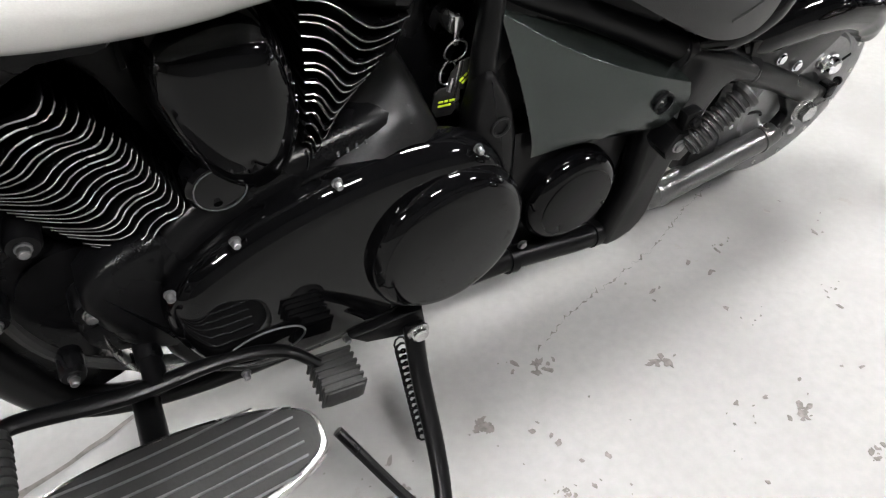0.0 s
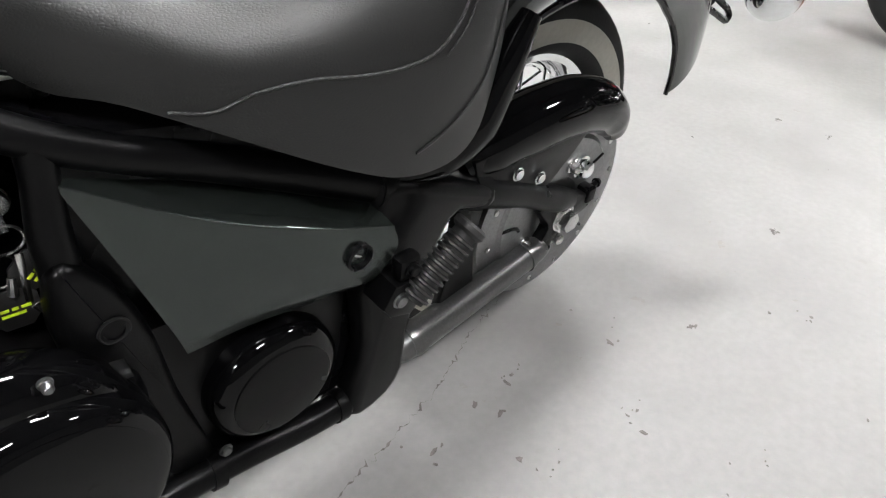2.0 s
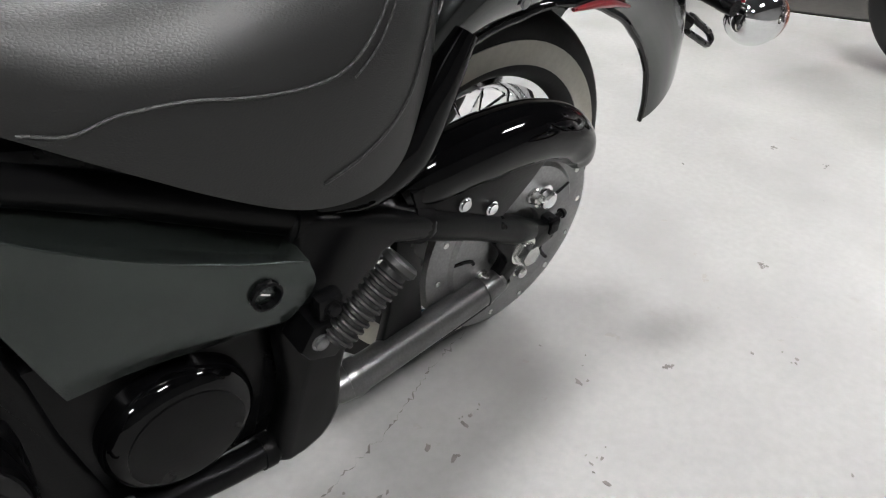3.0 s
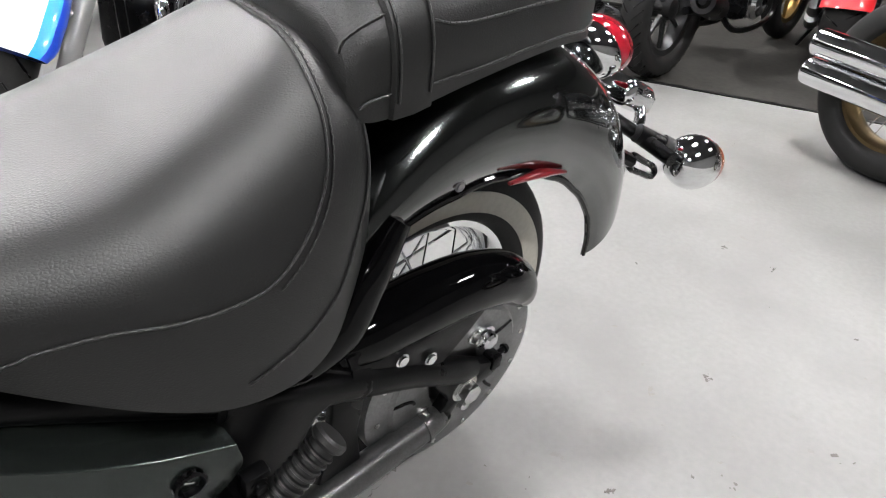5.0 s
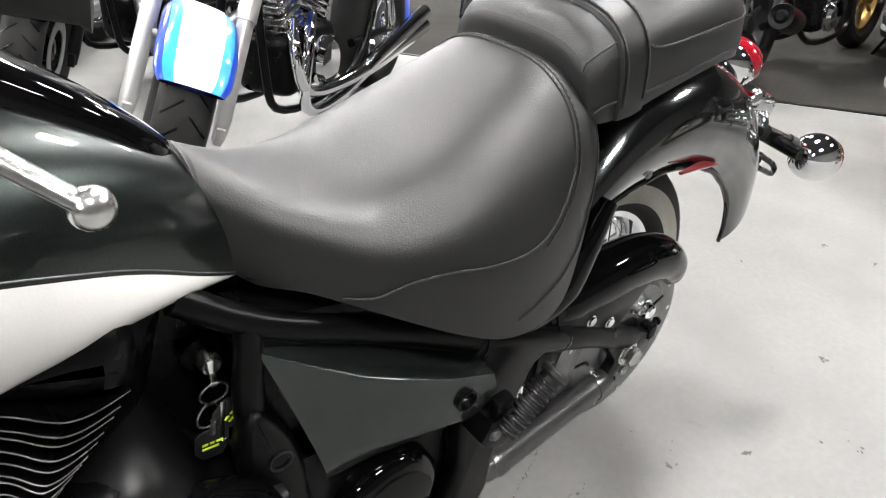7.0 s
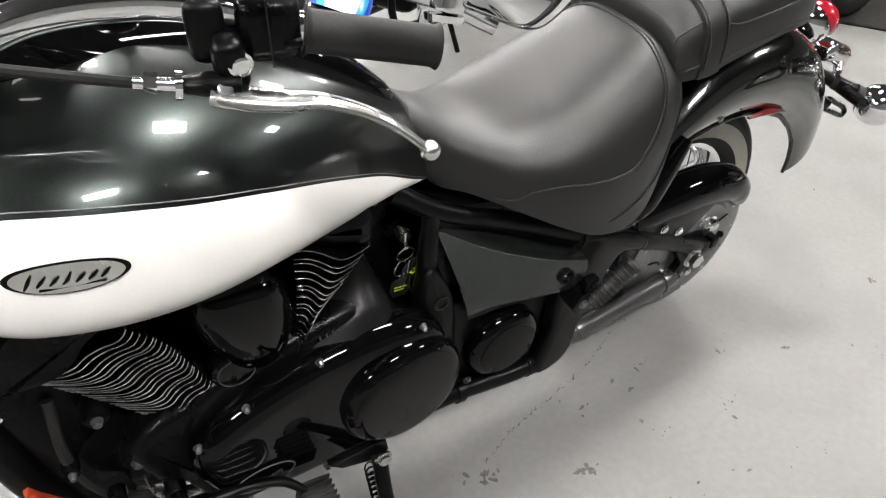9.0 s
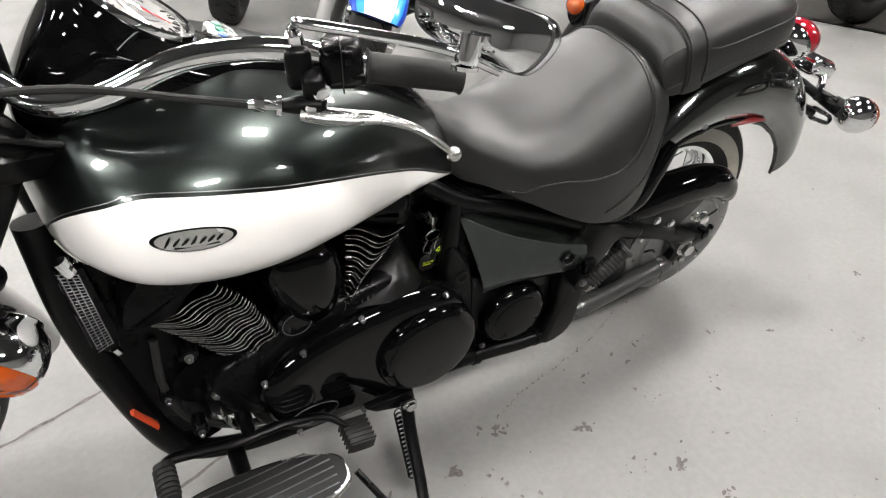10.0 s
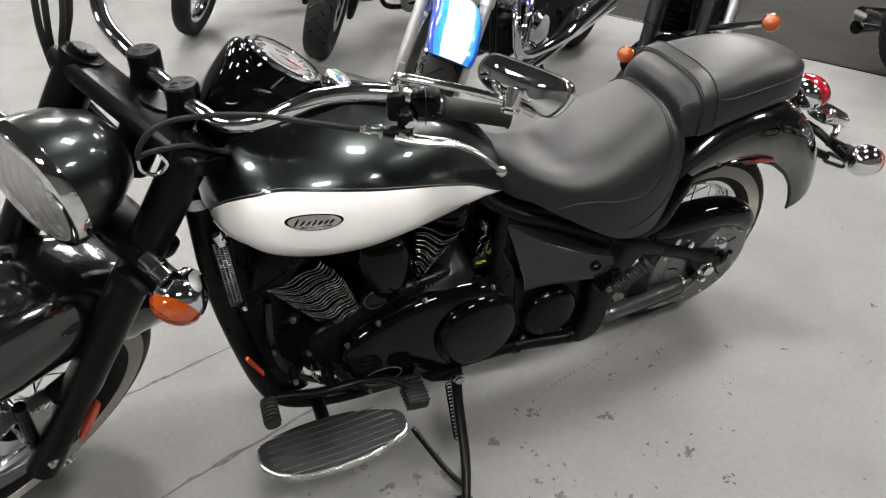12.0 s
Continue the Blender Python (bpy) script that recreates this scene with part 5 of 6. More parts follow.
bar = part("handlebar", tube([(-1.1, 0.47, 1.045), (-1.22, 0.4, 1.06), (-1.31, 0.27, 1.085), (-1.315, 0.16, 1.06), (-1.278, 0.08, 1.026), (-1.24, 0.0, 1.01), (-1.2, -0.08, 0.995), (-1.165, -0.125, 0.987), (-1.11, -0.16, 1.002),
                              (-1.03, -0.18, 1.035), (-0.96, -0.197, 1.042), (-0.9, -0.215, 1.034), (-0.84, -0.233, 1.014), (-0.74, -0.262, 0.992)], 0.0135, 18, 6), CHROME, bike, "chrome swept-back handlebar")
for a, b in (((-0.842, -0.232, 1.013), (-0.735, -0.263, 0.991)),):
    grip = part("grip", tube([a, Vector(a).lerp(Vector(b), 0.04), Vector(a).lerp(Vector(b), 0.96), b], [0.021, 0.0175, 0.0175, 0.02], 22, 1), RUBBER, bar, "black rubber hand grip")
part("far_grip", tube([(-1.1, 0.47, 1.045), (-0.98, 0.5, 1.035)], 0.0175, 16, 1), RUBBER, bar)
switch = part("switch_box", box((0.05, 0.044, 0.052), (-0.868, -0.2245, 1.021), 0.013, pose(0, 0, 0, 0, 0, -16), seg=3), ENGINE, bar)
part("switch_seam", box((0.0012, 0.0455, 0.0535), (-0.868, -0.2245, 1.021), 0.0, pose(0, 0, 0, 0, 0, -16)), RUBBER, switch)
part("indicator_switch", box((0.016, 0.008, 0.007), (-0.857, -0.248, 1.012), 0.003, pose(0, 0, 0, 0, 0, -16)), SATIN, switch)
part("dip_switch", box((0.012, 0.006, 0.01), (-0.866, -0.245, 1.031), 0.002, pose(0, 0, 0, 0, 0, -16)), SATIN, switch)
bm = box((0.03, 0.04, 0.05), (-0.912, -0.212, 1.022), 0.009, pose(0, 0, 0, 0, 0, -16), seg=3)
box((0.026, 0.03, 0.044), (-0.904, -0.234, 1.002), 0.008, pose(0, 0, 0, 12, 0, -16), bm=bm, seg=3)
part("lever_perch", bm, SATIN, bar)
part("perch_screw", bolt((-0.9, -0.247, 1.003), 0.0075, 0.006), CHROME, bar)
part("mirror_socket", tube([(-0.912, -0.212, 1.04), (-0.914, -0.213, 1.058)], [0.011, 0.009], 14, 1), CHROME, bar)
part("perch_arm", tube([(-0.945, -0.228, 0.987), (-0.925, -0.236, 0.987), (-0.9, -0.244, 0.986)], [0.007, 0.012, 0.013], 14, 5, 0.8), SATIN, bar)
lever = part("clutch_lever", tube([(-0.925, -0.244, 0.982), (-0.9, -0.254, 0.977), (-0.872, -0.264, 0.973), (-0.842, -0.276, 0.971), (-0.802, -0.292, 0.954), (-0.764, -0.305, 0.919)], [0.012, 0.0145, 0.013, 0.0095, 0.0075, 0.0065], 16, 6, 0.55), ALU, bar, "polished alloy clutch lever")
part("lever_pivot", bolt((-0.915, -0.249, 0.985), 0.006, 0.006, m=pose(0, 0, 0, -60)), STEEL, lever)
part("lever_end", ball((-0.762, -0.305, 0.917), 0.0095, seg=20), ALU, lever)
part("clutch_cable", tube([(-0.948, -0.226, 0.987), (-0.985, -0.219, 0.995), (-1.04, -0.213, 1.012), (-1.118, -0.2, 1.033), (-1.187, -0.185, 1.038), (-1.241, -0.17, 1.031), (-1.278, -0.16, 1.009), (-1.298, -0.15, 0.972), (-1.277, -0.145, 0.973), (-1.228, -0.14, 0.97), (-1.187, -0.12, 0.94), (-1.15, -0.08, 0.9), (-1.12, -0.05, 0.86)], 0.0045, 8, 8), RUBBER, bar, "black clutch cable")
part("cable_adjuster", tube([(-0.938, -0.229, 0.985), (-0.975, -0.221, 0.993)], 0.0055, 12, 1), CHROME, bar)
part("adjuster_nut", tube([(-0.942, -0.2285, 0.986), (-0.947, -0.2275, 0.987)], 0.0115, 14, 1), CHROME, bar)
part("adjuster_ring", tube([(-0.959, -0.2245, 0.99), (-0.968, -0.2225, 0.992)], 0.008, 6, 1), CHROME, bar)
part("cable_guide", tube([(-1.3, -0.15, 0.966), (-1.299, -0.15, 0.946), (-1.281, -0.15, 0.935), (-1.262, -0.15, 0.95), (-1.268, -0.15, 0.967)], 0.0032, 8, 3), CHROME, bar)
for k, (dx, dy) in enumerate(((0, 0), (0.012, 0.006), (0.036, 0.004), (0.045, 0.016))):
    part("control_cable", tube([(-1.3, 0.3 + dy, 1.13), (-1.345 + dx * 0.5, 0.22 + dy, 1.185), (-1.385 + dx, 0.13 + dy, 1.16), (-1.4 + dx, 0.1 + dy, 1.1), (-1.405 + dx * 0.5, 0.1 + dy, 1.03), (-1.4 + dx * 0.4, 0.1 + dy, 0.96), (-1.365 + dx * 0.2, 0.1 + dy * 0.5, 0.9), (-1.33, 0.09, 0.87)], 0.0055, 8, 6), RUBBER, bar)
part("cable_loop", tube([(-1.414, 0.09, 0.995), (-1.408, 0.085, 0.978), (-1.385, 0.085, 0.968), (-1.36, 0.095, 0.968), (-1.34, 0.11, 0.972)], 0.003, 6, 5), CHROME, bar)
MIRROR = Matrix(((0.4903, 0.3482, -0.799, -0.762), (-0.8716, 0.1959, -0.4494, -0.352), (0.0, 0.9167, 0.3995, 1.085), (0, 0, 0, 1)))  # u outward, v up, w to the front
SHELL = [(-0.07, 0.036), (-0.03, 0.038), (0.007, 0.038), (0.054, 0.036), (0.071, 0.027), (0.073, 0.01), (0.062, -0.012), (0.047, -0.023), (0.016, -0.022), (-0.012, -0.02), (-0.04, -0.018), (-0.068, -0.012), (-0.084, 0.0), (-0.086, 0.018)]
edge = [(p.x, p.y) for p in curve([(u, v, 0) for u, v in SHELL], 5, True)]


def mirror_loop(k, w):
    return [MIRROR @ Vector((-0.005 + (u + 0.005) * k, 0.009 + (v - 0.009) * k, w)) for u, v in edge]


bm = bmesh.new()
rings(bm, [mirror_loop(k, w) for k, w in ((0.97, -0.012), (1.0, -0.008), (1.0, 0.0), (0.975, 0.004), (0.93, 0.0035), (0.91, 0.004), (0.7, 0.0125), (0.4, 0.018), (0.1, 0.019))])
mirror = part("mirror", bm, CHROME, bike, "chrome teardrop rear-view mirror")
bm = bmesh.new()
rings(bm, [mirror_loop(0.92, -0.0125), mirror_loop(0.92, -0.014)])
part("mirror_glass", bm, CHROME, mirror)
part("mirror_stem", tube([(-0.914, -0.213, 1.05), (-0.915, -0.222, 1.072), (-0.9, -0.245, 1.078), (-0.8, -0.33, 1.073), (-0.745, -0.36, 1.05)], 0.006, 12, 6), CHROME, mirror)
part("mirror_clamp", tube([(-0.794, -0.371, 1.073), (-0.792, -0.37, 1.077), (-0.784, -0.364, 1.099)], [0.011, 0.0125, 0.012], 18, 1), CHROME, mirror)
part("clamp_cap", tube([(-0.795, -0.372, 1.068), (-0.794, -0.371, 1.072)], [0.013, 0.014], 18, 1), CHROME, mirror)
FLUTED = clear_pane("fluted_glass")
fluted_nodes, fluted_links = FLUTED.node_tree.nodes, FLUTED.node_tree.links
# white diffuse share paints in the bright floor mirrored by the lens
floor_sheen, blend = fluted_nodes.new("ShaderNodeBsdfDiffuse"), fluted_nodes.new("ShaderNodeMixShader")
floor_sheen.inputs[0].default_value = (0.75, 0.75, 0.74, 1)
blend.inputs[0].default_value = 0.25
fluted_links.new(fluted_nodes["Material Output"].inputs[0].links[0].from_socket, blend.inputs[1])
fluted_links.new(floor_sheen.outputs[0], blend.inputs[2])
fluted_links.new(blend.outputs[0], fluted_nodes["Material Output"].inputs[0])
LAMP_AT = pose(-1.445, -0.11, 0.933, 3.4, 0, -56) @ Matrix.Scale(1.02, 4)
head_lamp = part("headlight", open_shell(lathe([(0.1, -0.004), (0.1, 0.0), (0.098, 0.03), (0.088, 0.07), (0.065, 0.11), (0.03, 0.132), (0.004, 0.136)], 48, m=LAMP_AT)), TANK_BLACK, bike, "metallic black headlight with a chrome rim")
part("rim", lathe([(0.096, -0.02), (0.103, -0.016), (0.107, -0.006), (0.105, 0.004), (0.1, 0.004), (0.098, -0.006), (0.091, -0.02)], 48, m=LAMP_AT, close=True), CHROME, head_lamp)
part("reflector", open_shell(lathe([(0.093, -0.014), (0.08, 0.02), (0.05, 0.05), (0.01, 0.06)], 40, m=LAMP_AT)), ALU, head_lamp)
part("lamp_glass", open_shell(lathe([(0.093, -0.017), (0.07, -0.03), (0.04, -0.036), (0.001, -0.038)], 40, m=LAMP_AT)), FLUTED, head_lamp)
for k in range(9):
    part("lens_flute", tube([LAMP_AT @ Vector((x, -0.0385 + 0.0215 * ((x / 0.093) ** 2 + (z / 0.093) ** 2), z)) for x, z in ((-0.072 + 0.018 * k, f * (0.0086 - (-0.072 + 0.018 * k) ** 2) ** 0.5 * 0.94) for f in (-1, -0.5, 0, 0.5, 1))], 0.0012, 5, 1), GLASS, head_lamp)
part("bulb_shield", ball(LAMP_AT @ Vector((0, 0.012, 0)), 0.017, seg=18), CHROME, head_lamp)
for s in (-1, 1):
    part("lamp_bracket", box((0.1, 0.07, 0.006), (-0.035, s * 0.16, 0.53), 0.002), SATIN, bike, m=STEER @ FORK)
part("signal_bar_front", tube([(-0.05, -0.2, 0.545), (-0.05, 0.2, 0.545)], 0.014, 14, 1), ENGINE, bike, m=STEER @ FORK)
for s in (-1, 1):
    spot = FORK @ Vector((-0.05, s * 0.235, 0.54))
    turn = STEER @ Matrix.Translation(spot)
    aim = turn @ pose(0, 0, 0, 0, 0, -90 - s * 22) @ pose(0, 0, 0, 8, 0, 0)
    sig = part("front_signal", lathe([(0.043, -0.012), (0.045, -0.008), (0.045, 0.004), (0.042, 0.02), (0.034, 0.036), (0.022, 0.046), (0.02, 0.052), (0.016, 0.054), (0.002, 0.055)], 36), CHROME, bike, "chrome turn signal with an amber lens", m=aim)
    lens_bm = lathe([(0.042, -0.01), (0.041, -0.018), (0.037, -0.027), (0.028, -0.034), (0.014, -0.0385), (0.001, -0.04)], 36)
    part("lens", lens_bm, AMBER, sig, m=aim)
    for k in range(5):
        z = -0.028 + 0.014 * k
        r = (0.0415 ** 2 - z * z) ** 0.5
        part("lens_rib", tube([aim @ Vector((x, -0.0105 - 0.0305 * max(1 - (x * x + z * z) / 0.00176, 0) ** 0.5, z)) for x in (r * math.sin(math.pi * (i / 12 - 0.5)) for i in range(13))], 0.0012, 5, 1), AMBER, sig)
    part("stalk", tube([(0.012, -s * 0.09, 0.02), (0.012, -s * 0.035, 0.01)], 0.017, 20, 1), CHROME, sig, m=turn)
    part("stalk_ring", tube([(0.012, -s * 0.066, 0.016), (0.012, -s * 0.06, 0.015)], 0.02, 20, 1), CHROME, sig, m=turn)
spoked_wheel(bike, "front_wheel", STEER @ Matrix.Translation(FORK @ Vector((-0.04, 0, 0.02))), 0.33, 0.062, 0.21, 36)
AX = FORK @ Vector((-0.04, 0, 0.02))
part("brake_disc", lathe([(0.15, -0.075), (0.15, -0.07), (0.1, -0.07), (0.1, -0.075)], 48, m=STEER @ Matrix.Translation(AX), close=True), STEEL, bike, "steel front brake disc")
part("axle", tube([(0, -0.155, 0), (0, 0.155, 0)], 0.013, 14, 1), ALU, bike, m=STEER @ Matrix.Translation(AX))
line = [AX + Vector((0.425 * math.cos(a), 0, 0.425 * math.sin(a))) for a in (radians(6 + 151 * k / 40) for k in range(41))]
part("front_fender", fender_skin(line, AX, lambda s: at([(0, 0.1), (0.15, 0.115), (0.5, 0.112), (1, 0.09)], s), lambda s: at([(0, 0.07), (0.15, 0.15), (0.5, 0.175), (0.9, 0.12), (1, 0.05)], s), 0.003), FENDER_BLACK, bike, "deep metallic black front fender", angle=50, m=STEER)
bm = tube([(0, -0.1, 0.02), (0.02, -0.1, 0.2)], 0.012, 10, 1)
part("fender_bracket", bm, ENGINE, bike, m=STEER @ Matrix.Translation(AX))
part("brake_caliper", box((0.07, 0.05, 0.11), (0.1, -0.1, 0.1), 0.012), ENGINE, bike, m=STEER @ Matrix.Translation(AX))

# shear and scale the whole body to fit the camera's view
VIEW_FIT = Matrix(((1.0063, 0.0347, -0.0382, 0.0175), (0.0048, 0.9877, 0.0116, -0.0045), (0.0097, -0.0314, 1.0046, -0.008), (0, 0, 0, 1)))
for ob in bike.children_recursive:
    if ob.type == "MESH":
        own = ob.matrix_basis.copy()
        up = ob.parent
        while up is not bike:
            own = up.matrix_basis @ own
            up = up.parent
        ob.data.transform(own.inverted() @ VIEW_FIT @ own)


# ---- other motorcycles ----
def tread(half, r, count, parent):
    """Slanted dark bars across a tyre's crown, painted in for shaded grooves."""
    bm = bmesh.new()
    for k in range(count):
        a = math.tau * k / count
        for s in (-1, 1):
            pts = []
            for i in range(4):
                y = s * half * (0.15 + 0.22 * i)
                b = a + 0.05 * i + (0.5 * math.tau / count if s > 0 else 0)
                rr = r - 0.05 * (abs(y) / half) ** 3 * 0.6 - 0.0012
                pts.append((rr * math.cos(b), y, rr * math.sin(b)))
            tube(pts, 0.0035, 5, 2, bm=bm)
    ob = part("tread", bm, ENGINE, parent)
    ob["kind"] = "stuff"
    return ob


def cast_wheel(parent, name, m, r, half, rim_r, rim_mat, arms=7):
    h = r - rim_r
    prof = [(rim_r, -half * 0.6), (rim_r + 0.2 * h, -half * 0.92), (rim_r + 0.5 * h, -half), (rim_r + 0.8 * h, -half * 0.85), (rim_r + 0.96 * h, -half * 0.5), (r, -half * 0.15)]
    side = [(p.x, p.y) for p in curve([(a, b, 0) for a, b in prof], 3)]
    wheel = part(name, lathe([(rim_r * 0.88, -half * 0.55), (rim_r + 0.006, -half * 0.62), (rim_r + 0.006, half * 0.62), (rim_r * 0.88, half * 0.55)], 48, close=True), rim_mat, parent)
    wheel.matrix_local = m
    part("tyre", lathe(side + [(a, -b) for a, b in reversed(side)], 48, close=True), TYRE, wheel)
    part("hub", lathe([(0.02, -0.06), (0.05, -0.05), (0.05, 0.05), (0.02, 0.06)], 24), rim_mat, wheel)
    for k in range(arms):
        a = math.tau * k / arms
        part("spoke", tube([(0.04 * math.cos(a), 0, 0.04 * math.sin(a)), (rim_r * 0.9 * math.cos(a + 0.1), 0, rim_r * 0.9 * math.sin(a + 0.1))], [0.016, 0.011], 8, 1), rim_mat, wheel)
    part("brake_disc", lathe([(0.14, -half * 0.9), (0.14, -half * 0.85), (0.09, -half * 0.85), (0.09, -half * 0.9)], 36, close=True), STEEL, wheel)
    return wheel


def parked_bike(label, m, fork, paint, engine, spoked=True, base=1.55, rake=30, tyre_r=0.315, half=0.06, stripe=None, rim=None, wide=0.11, grooves=0, steer=0, rear_rim=None, rear_cover=True, rear_grooves=0, pipes=0.35):
    """A whole motorcycle, front axle over the origin, tail along +x."""
    ob = thing("motorcycle", label, "motorcycle", m, "motorcycles parked behind")
    rim = rim or CHROME
    if spoked:
        front = spoked_wheel(ob, "front_wheel", pose(0, 0, tyre_r), tyre_r, half, tyre_r - 0.095, 24, 0.0025, False, rim)
        spoked_wheel(ob, "rear_wheel", pose(base, 0, tyre_r), tyre_r, half * 1.25, tyre_r - 0.11, 24, 0.0025, False, rim)
    else:
        front = cast_wheel(ob, "front_wheel", pose(0, 0, tyre_r), tyre_r, half, tyre_r - 0.1, rim)
        rear = cast_wheel(ob, "rear_wheel", pose(base, 0, tyre_r), tyre_r, half * 1.25, tyre_r - 0.11, rear_rim or rim)
        if rear_grooves:
            tread(half * 1.25, tyre_r, rear_grooves, rear)
    if grooves:
        tread(half, tyre_r, grooves, front)
    lean = math.tan(radians(rake))
    turned = [front]
    for s in (-1, 1):
        leg = part("fork_leg", tube([(-0.02, s * wide, tyre_r - 0.03), (0.0, s * wide, tyre_r + 0.03), (0.3 * lean, s * wide, tyre_r + 0.3)], [0.02, 0.026, 0.027], 18, 1), fork, ob)
        turned.append(leg)
        part("fork_slider", tube([(0.3 * lean, s * wide, tyre_r + 0.3), (0.7 * lean, s * wide, tyre_r + 0.7)], 0.033, 18, 1), fork, leg)
        part("axle_clamp", box((0.05, 0.03, 0.06), (-0.015, s * wide, tyre_r - 0.01), 0.008), fork, leg)
        part("fender_mount", tube([(0.1, s * wide * 0.7, tyre_r + 0.2), (0.11, s * (wide + 0.004), tyre_r + 0.2)], 0.012, 12, 1), fork, leg)
    axle = Vector((0, 0, tyre_r))
    line = [axle + Vector(((tyre_r + 0.03) * math.cos(a), 0, (tyre_r + 0.03) * math.sin(a))) for a in (radians(20 + 120 * k / 30) for k in range(31))]
    flank = lambda f: wide * at([(0, 0.72), (0.8, 0.8), (0.95, 0.76), (1, 0.64)], f)
    drop = lambda f: at([(0, 0.1), (0.8, 0.09), (0.94, 0.06), (1, 0.03)], f)
    fender = part("front_fender", fender_skin(line, axle, flank, drop, 0.003), paint, ob, angle=60)
    turned.append(fender)
    if stripe:
        part("fender_stripe", fender_skin([axle + (p - axle) * 1.006 for p in line], axle, flank, drop, 0.001, 0.6), stripe, fender, angle=60)
        part("fender_band", fender_skin([axle + (p - axle) * 1.003 for p in line], axle, flank, drop, 0.001, 0.86), BLUE_LIGHT, fender, angle=60)
    top = (0.72 * lean, tyre_r + 0.72)
    clamp = part("triple_clamp", box((0.07, wide * 2 + 0.08, 0.03), (top[0], 0, top[1]), 0.01), fork, ob)
    bars = part("handlebar", tube([(top[0] + 0.22, -0.4, top[1] + 0.13), (top[0] + 0.08, -0.28, top[1] + 0.16), (top[0], -0.06, top[1] + 0.06), (top[0], 0.06, top[1] + 0.06), (top[0] + 0.08, 0.28, top[1] + 0.16), (top[0] + 0.22, 0.4, top[1] + 0.13)], 0.013, 12, 5), CHROME if engine is CHROME else SATIN, ob)
    lamp = part("headlight", ball((top[0] - 0.1, 0, top[1] - 0.07), (0.09, 0.085, 0.085)), paint if stripe is None else CHROME, ob)
    part("lens", ball((top[0] - 0.14, 0, top[1] - 0.07), (0.055, 0.075, 0.075)), GLASS, lamp)
    turned += [clamp, bars, lamp]
    axis = Vector((math.sin(radians(rake)), 0, math.cos(radians(rake))))
    pivot = Vector((top[0] + 0.05, 0, top[1]))
    turn = Matrix.Translation(pivot) @ Matrix.Rotation(radians(steer), 4, axis) @ Matrix.Translation(-pivot)
    shift = turn @ Vector((0, 0, tyre_r)) - axle
    ob.matrix_world = m @ Matrix.Translation((-shift.x, -shift.y, 0))
    for one in turned:
        one.matrix_basis = turn @ one.matrix_basis
    x0 = top[0] + 0.1
    body = spline_table([(x0, 0.05, 0.1), (x0 + 0.08, 0.12, 0.16), (x0 + 0.25, 0.15, 0.18), (x0 + 0.42, 0.11, 0.14), (x0 + 0.52, 0.06, 0.08)], 4)
    bm = bmesh.new()
    rings(bm, [[Vector((x, w * math.cos(a), 0.78 - 0.25 * (x - x0) + h * math.sin(a))) for a in (math.tau * k / 24 for k in range(24))] for x, w, h in body])
    part("fuel_tank", bm, paint, ob)
    seat = spline_table([(x0 + 0.48, 0.08, 0.04), (x0 + 0.6, 0.14, 0.05), (x0 + 0.85, 0.16, 0.06), (x0 + 1.05, 0.11, 0.05), (x0 + 1.15, 0.06, 0.03)], 4)
    bm = bmesh.new()
    rings(bm, [[Vector((x, w * math.cos(a), 0.68 + 0.12 * max(x - x0 - 0.7, 0) + h * math.sin(a))) for a in (math.tau * k / 24 for k in range(24))] for x, w, h in seat])
    part("seat", bm, LEATHER, ob)
    mid = base * 0.48
    block = part("engine", box((0.42, 0.24, 0.24), (mid, 0, 0.34), 0.05, seg=3), ENGINE, ob)
    for s in (-1, 1):
        part("side_case", lathe([(0.1, 0), (0.1, -0.02), (0.08, -0.04), (0.01, -0.045)], 32, m=pose(mid + 0.06, s * 0.12, 0.32, 0, 0, 0 if s < 0 else 180)), engine, block)
        ax = Vector((0.42 * s, 0, 0.9)).normalized()
        for k in range(9):
            c = Vector((mid + 0.07 * s, 0, 0.42)) + ax * (0.026 * k)
            part("cooling_fin", box((0.15, 0.17, 0.008), c, 0.003, Matrix.Rotation(math.atan2(ax.x, ax.z), 4, "Y")), engine if k % 2 else ALU if engine is CHROME else ENGINE, block)
        c = Vector((mid + 0.07 * s, 0, 0.42)) + ax * 0.26
        part("cylinder_head", box((0.17, 0.18, 0.07), c, 0.03, Matrix.Rotation(math.atan2(ax.x, ax.z), 4, "Y"), seg=3), engine, block)
    for k in range(2):
        part("exhaust_pipe", tube([(mid - 0.15 + 0.16 * k, -0.1, 0.5), (mid - 0.24 + 0.1 * k, -0.16, 0.42), (mid - 0.18, -0.17, 0.27 - 0.07 * k), (mid + 0.1, -0.17, 0.22 - 0.05 * k), (base * 0.8, -0.17, 0.22 + 0.02 * k), (base + pipes, -0.17, 0.27 + 0.07 * k)], [0.02, 0.022, 0.022, 0.026, 0.036, 0.04], 16, 5), CHROME if engine is CHROME else STEEL, ob)
    for s in (-1, 1):
        part("frame_tube", tube([(top[0] + 0.06, s * 0.02, top[1] - 0.05), (mid - 0.34, s * 0.09, 0.4), (mid - 0.25, s * 0.11, 0.2), (mid + 0.3, s * 0.12, 0.19), (base - 0.25, s * 0.12, 0.45), (base - 0.3, s * 0.1, 0.62)], 0.016, 10, 5), SATIN, ob)
        part("swing_arm", tube([(base - 0.45, s * 0.1, 0.32), (base, s * 0.11, tyre_r)], 0.02, 10, 1), SATIN, ob)
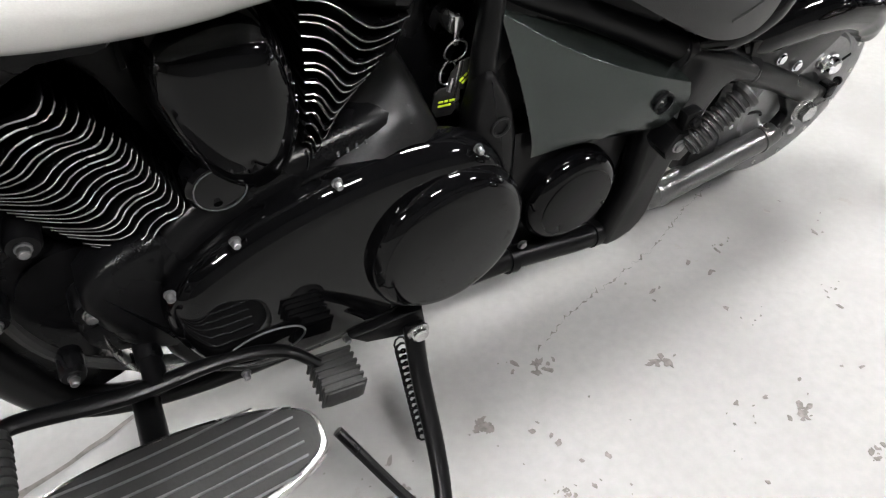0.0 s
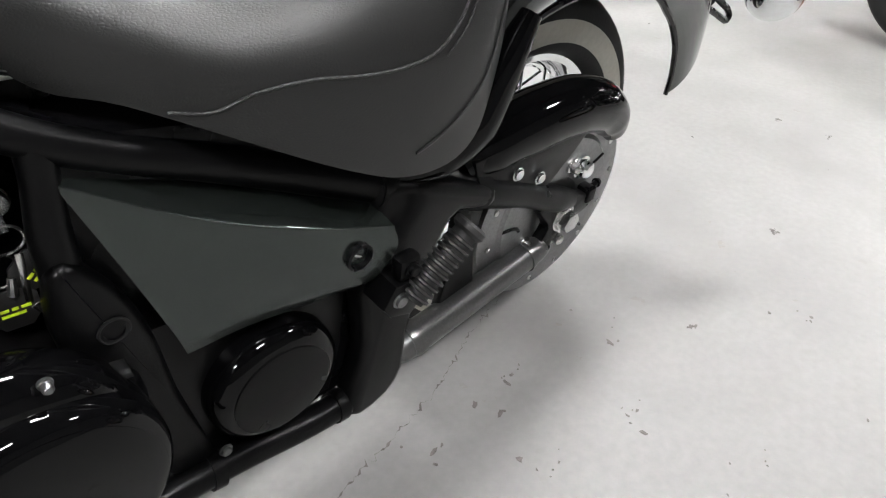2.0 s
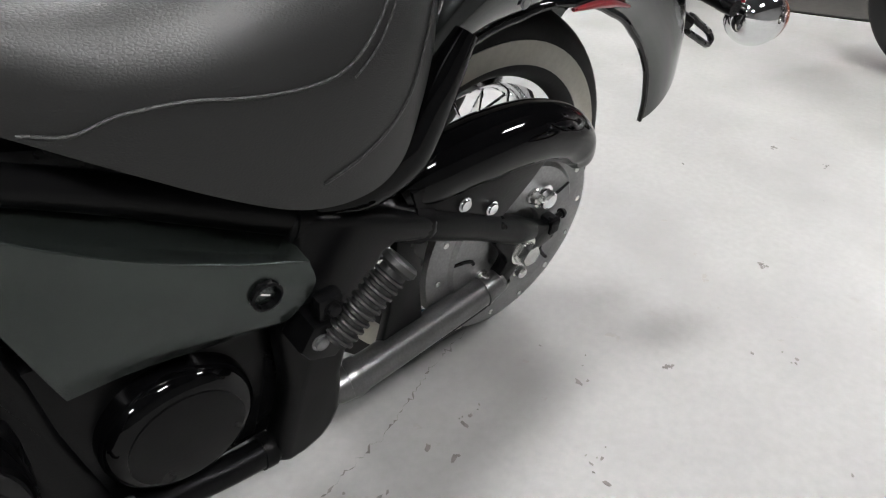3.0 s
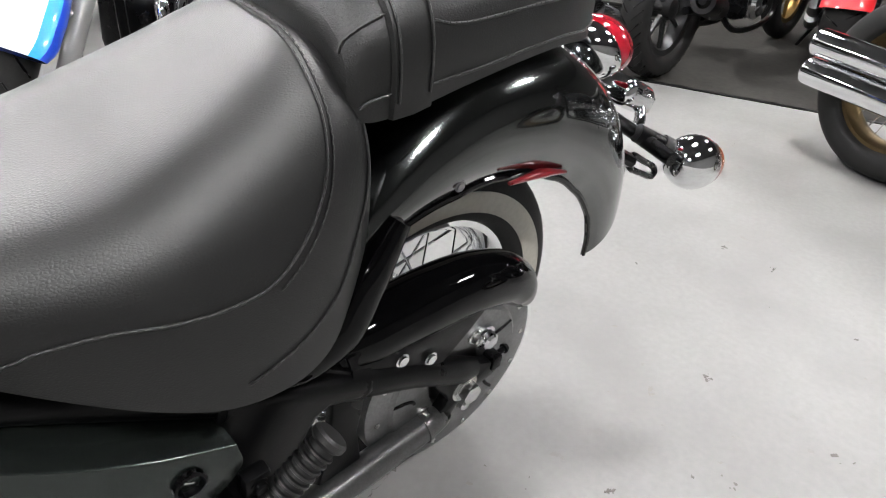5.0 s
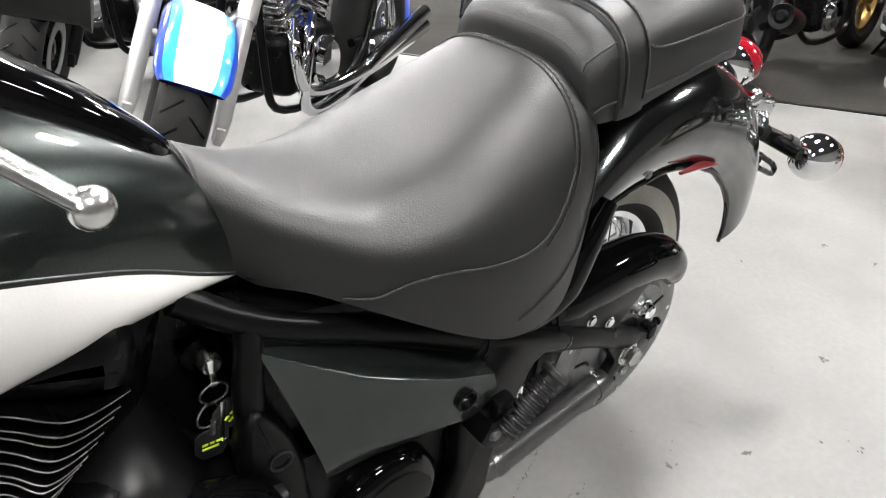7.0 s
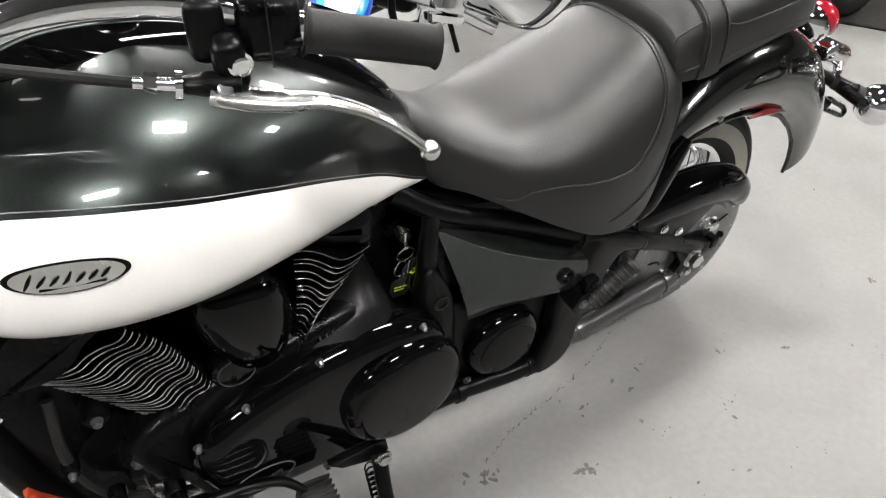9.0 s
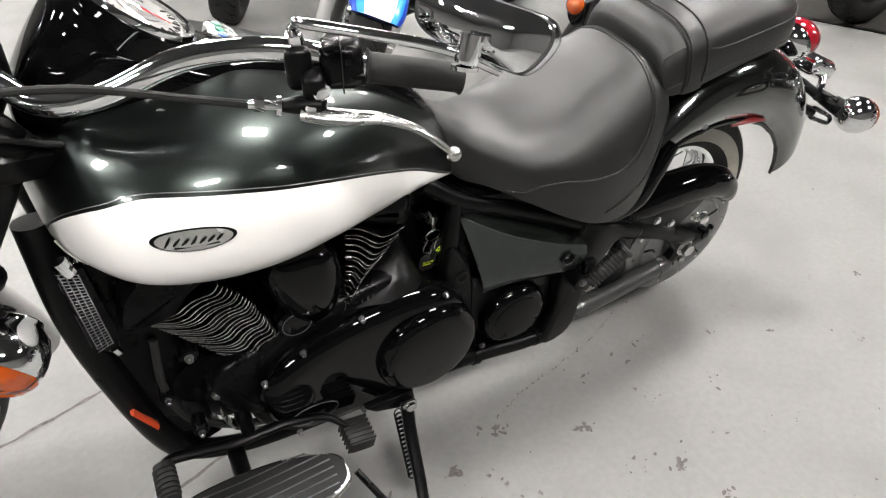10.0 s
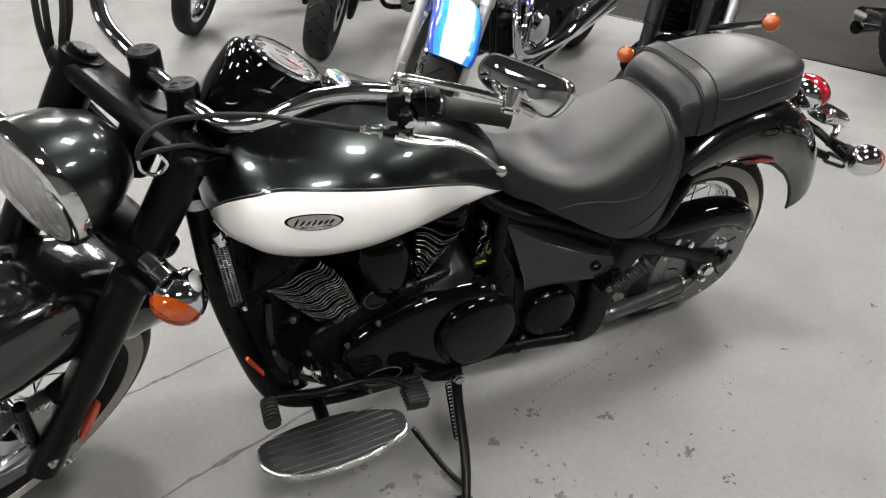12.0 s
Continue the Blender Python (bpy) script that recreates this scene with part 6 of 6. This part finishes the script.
        part("shock", tube([(base - 0.06, s * 0.13, tyre_r + 0.03), (base - 0.16, s * 0.13, 0.66)], 0.024, 14, 1), CHROME if engine is CHROME else ENGINE, ob)
    axle2 = Vector((base, 0, tyre_r))
    line = [axle2 + Vector(((tyre_r + 0.05) * math.cos(a), 0, (tyre_r + 0.05) * math.sin(a))) for a in (radians(-5 + 145 * k / 28) for k in range(29))]
    if rear_cover:
        part("rear_fender", fender_skin(line, axle2, lambda s: 0.1, lambda s: 0.1, 0.003), paint, ob, angle=60)
    part("side_stand", tube([(mid + 0.1, -0.13, 0.22), (mid + 0.06, -0.24, 0.012)], 0.012, 10, 1), SATIN, ob)
    return ob


parked_bike("white and blue cruiser motorcycle with silver forks on the pale floor", pose(-0.194, 1.387, 0.0, 4, 0, 33), FORK_SILVER, BLUE, CHROME, False, 1.6, 31, 0.315, 0.075, WHITE, CHROME, 0.135, 26, 40)
parked_bike("black motorcycle with black forks and a wide treaded tyre", pose(-0.30, 2.62, 0.0, 4, 0, 33), SATIN, GLOSS, ENGINE, False, 1.5, 26, 0.31, 0.075, None, ENGINE, 0.13, 26, 32)
parked_bike("black motorcycle with a narrow spoked front wheel", pose(-0.93, 3.3, 0.0, 4, 0, 33), SATIN, GLOSS, ENGINE, True, 1.5, 28, 0.32, 0.05, None, CHROME, 0.11, 26, 32)
near = parked_bike("black motorcycle with amber turn signals, close behind the white one", pose(0.37, 0.61, 0.0, 4, 0, 42), SATIN, GLOSS, ENGINE, False, 1.5, 28, 0.31, 0.055, None, ENGINE, 0.11, 0, 38)
vintage = parked_bike("naked motorcycle with gold wheels on the dark floor", pose(4.45, 1.2, -0.004, 3, 0, 183), CHROME, GLOSS, CHROME, False, 1.76, 27, 0.34, 0.058, None, GOLD, 0.11, 0, 0, CASE, False, 40)
twin = parked_bike("motorcycle with two chrome silencers and a wire rear wheel", pose(1.8, -1.58, 0.0, 4, 0, 72), CHROME, GLOSS, CHROME, True, 1.55, 28, 0.33, 0.06, None, BRONZE, rear_cover=False)
red_one = parked_bike("red motorcycle with a wide rear tyre on the dark floor", pose(5.14, 1.0, -0.004, 3, 0, 196), SATIN, RED_PAINT, ENGINE, False, 1.45, 26, 0.31, 0.08, None, ENGINE, 0.13, rear_cover=False, rear_grooves=26, pipes=-0.2)
line = [Vector((1.45 + 0.36 * math.cos(a), 0, 0.31 + 0.36 * math.sin(a))) for a in (radians(15 + 125 * k / 28) for k in range(29))]
part("rear_fender", fender_skin(line, Vector((1.45, 0, 0.31)), lambda f: 0.125, lambda f: 0.1, 0.003), RED_PAINT, red_one, "deep glossy red rear fender", angle=60)
home = near.matrix_world.inverted()
mid = Vector((0.56, 0.6, 0.64))
for place in (Vector((0.308, 0.69, 0.55)), Vector((0.685, 0.422, 0.7))):
    blinker = part("front_signal", ball(home @ place, (0.031, 0.031, 0.031), None, 24), AMBER, near, "amber turn signal")
    part("stalk", tube([home @ place.lerp(mid, 0.1), home @ place.lerp(mid, 0.9)], 0.012, 10, 1), CHROME, blinker)
for k in range(2):
    part("silencer", lathe([(0.03, 1.83), (0.034, 1.86), (0.05, 1.85), (0.052, 1.84), (0.052, 1.0), (0.045, 0.85), (0.025, 0.72), (0.022, 0.7)], 32), CHROME, twin, "long chrome silencer",
         m=pose(0, 0.17, 0.25 + 0.105 * k) @ pose(0, 0, 0, 0, 0, -90) @ pose(0, 0, 0, 2.0, 0, 0))
part("silencer", lathe([(0.02, -0.02), (0.035, 0.0), (0.06, -0.005), (0.066, 0.02), (0.064, 0.3), (0.04, 0.36), (0.03, 0.37)], 32), SATIN, vintage, "short black silencer", m=pose(1.78, 0.2, 0.4, 0, 0, 100) @ pose(0, 0, 0, -12, 0, 0))
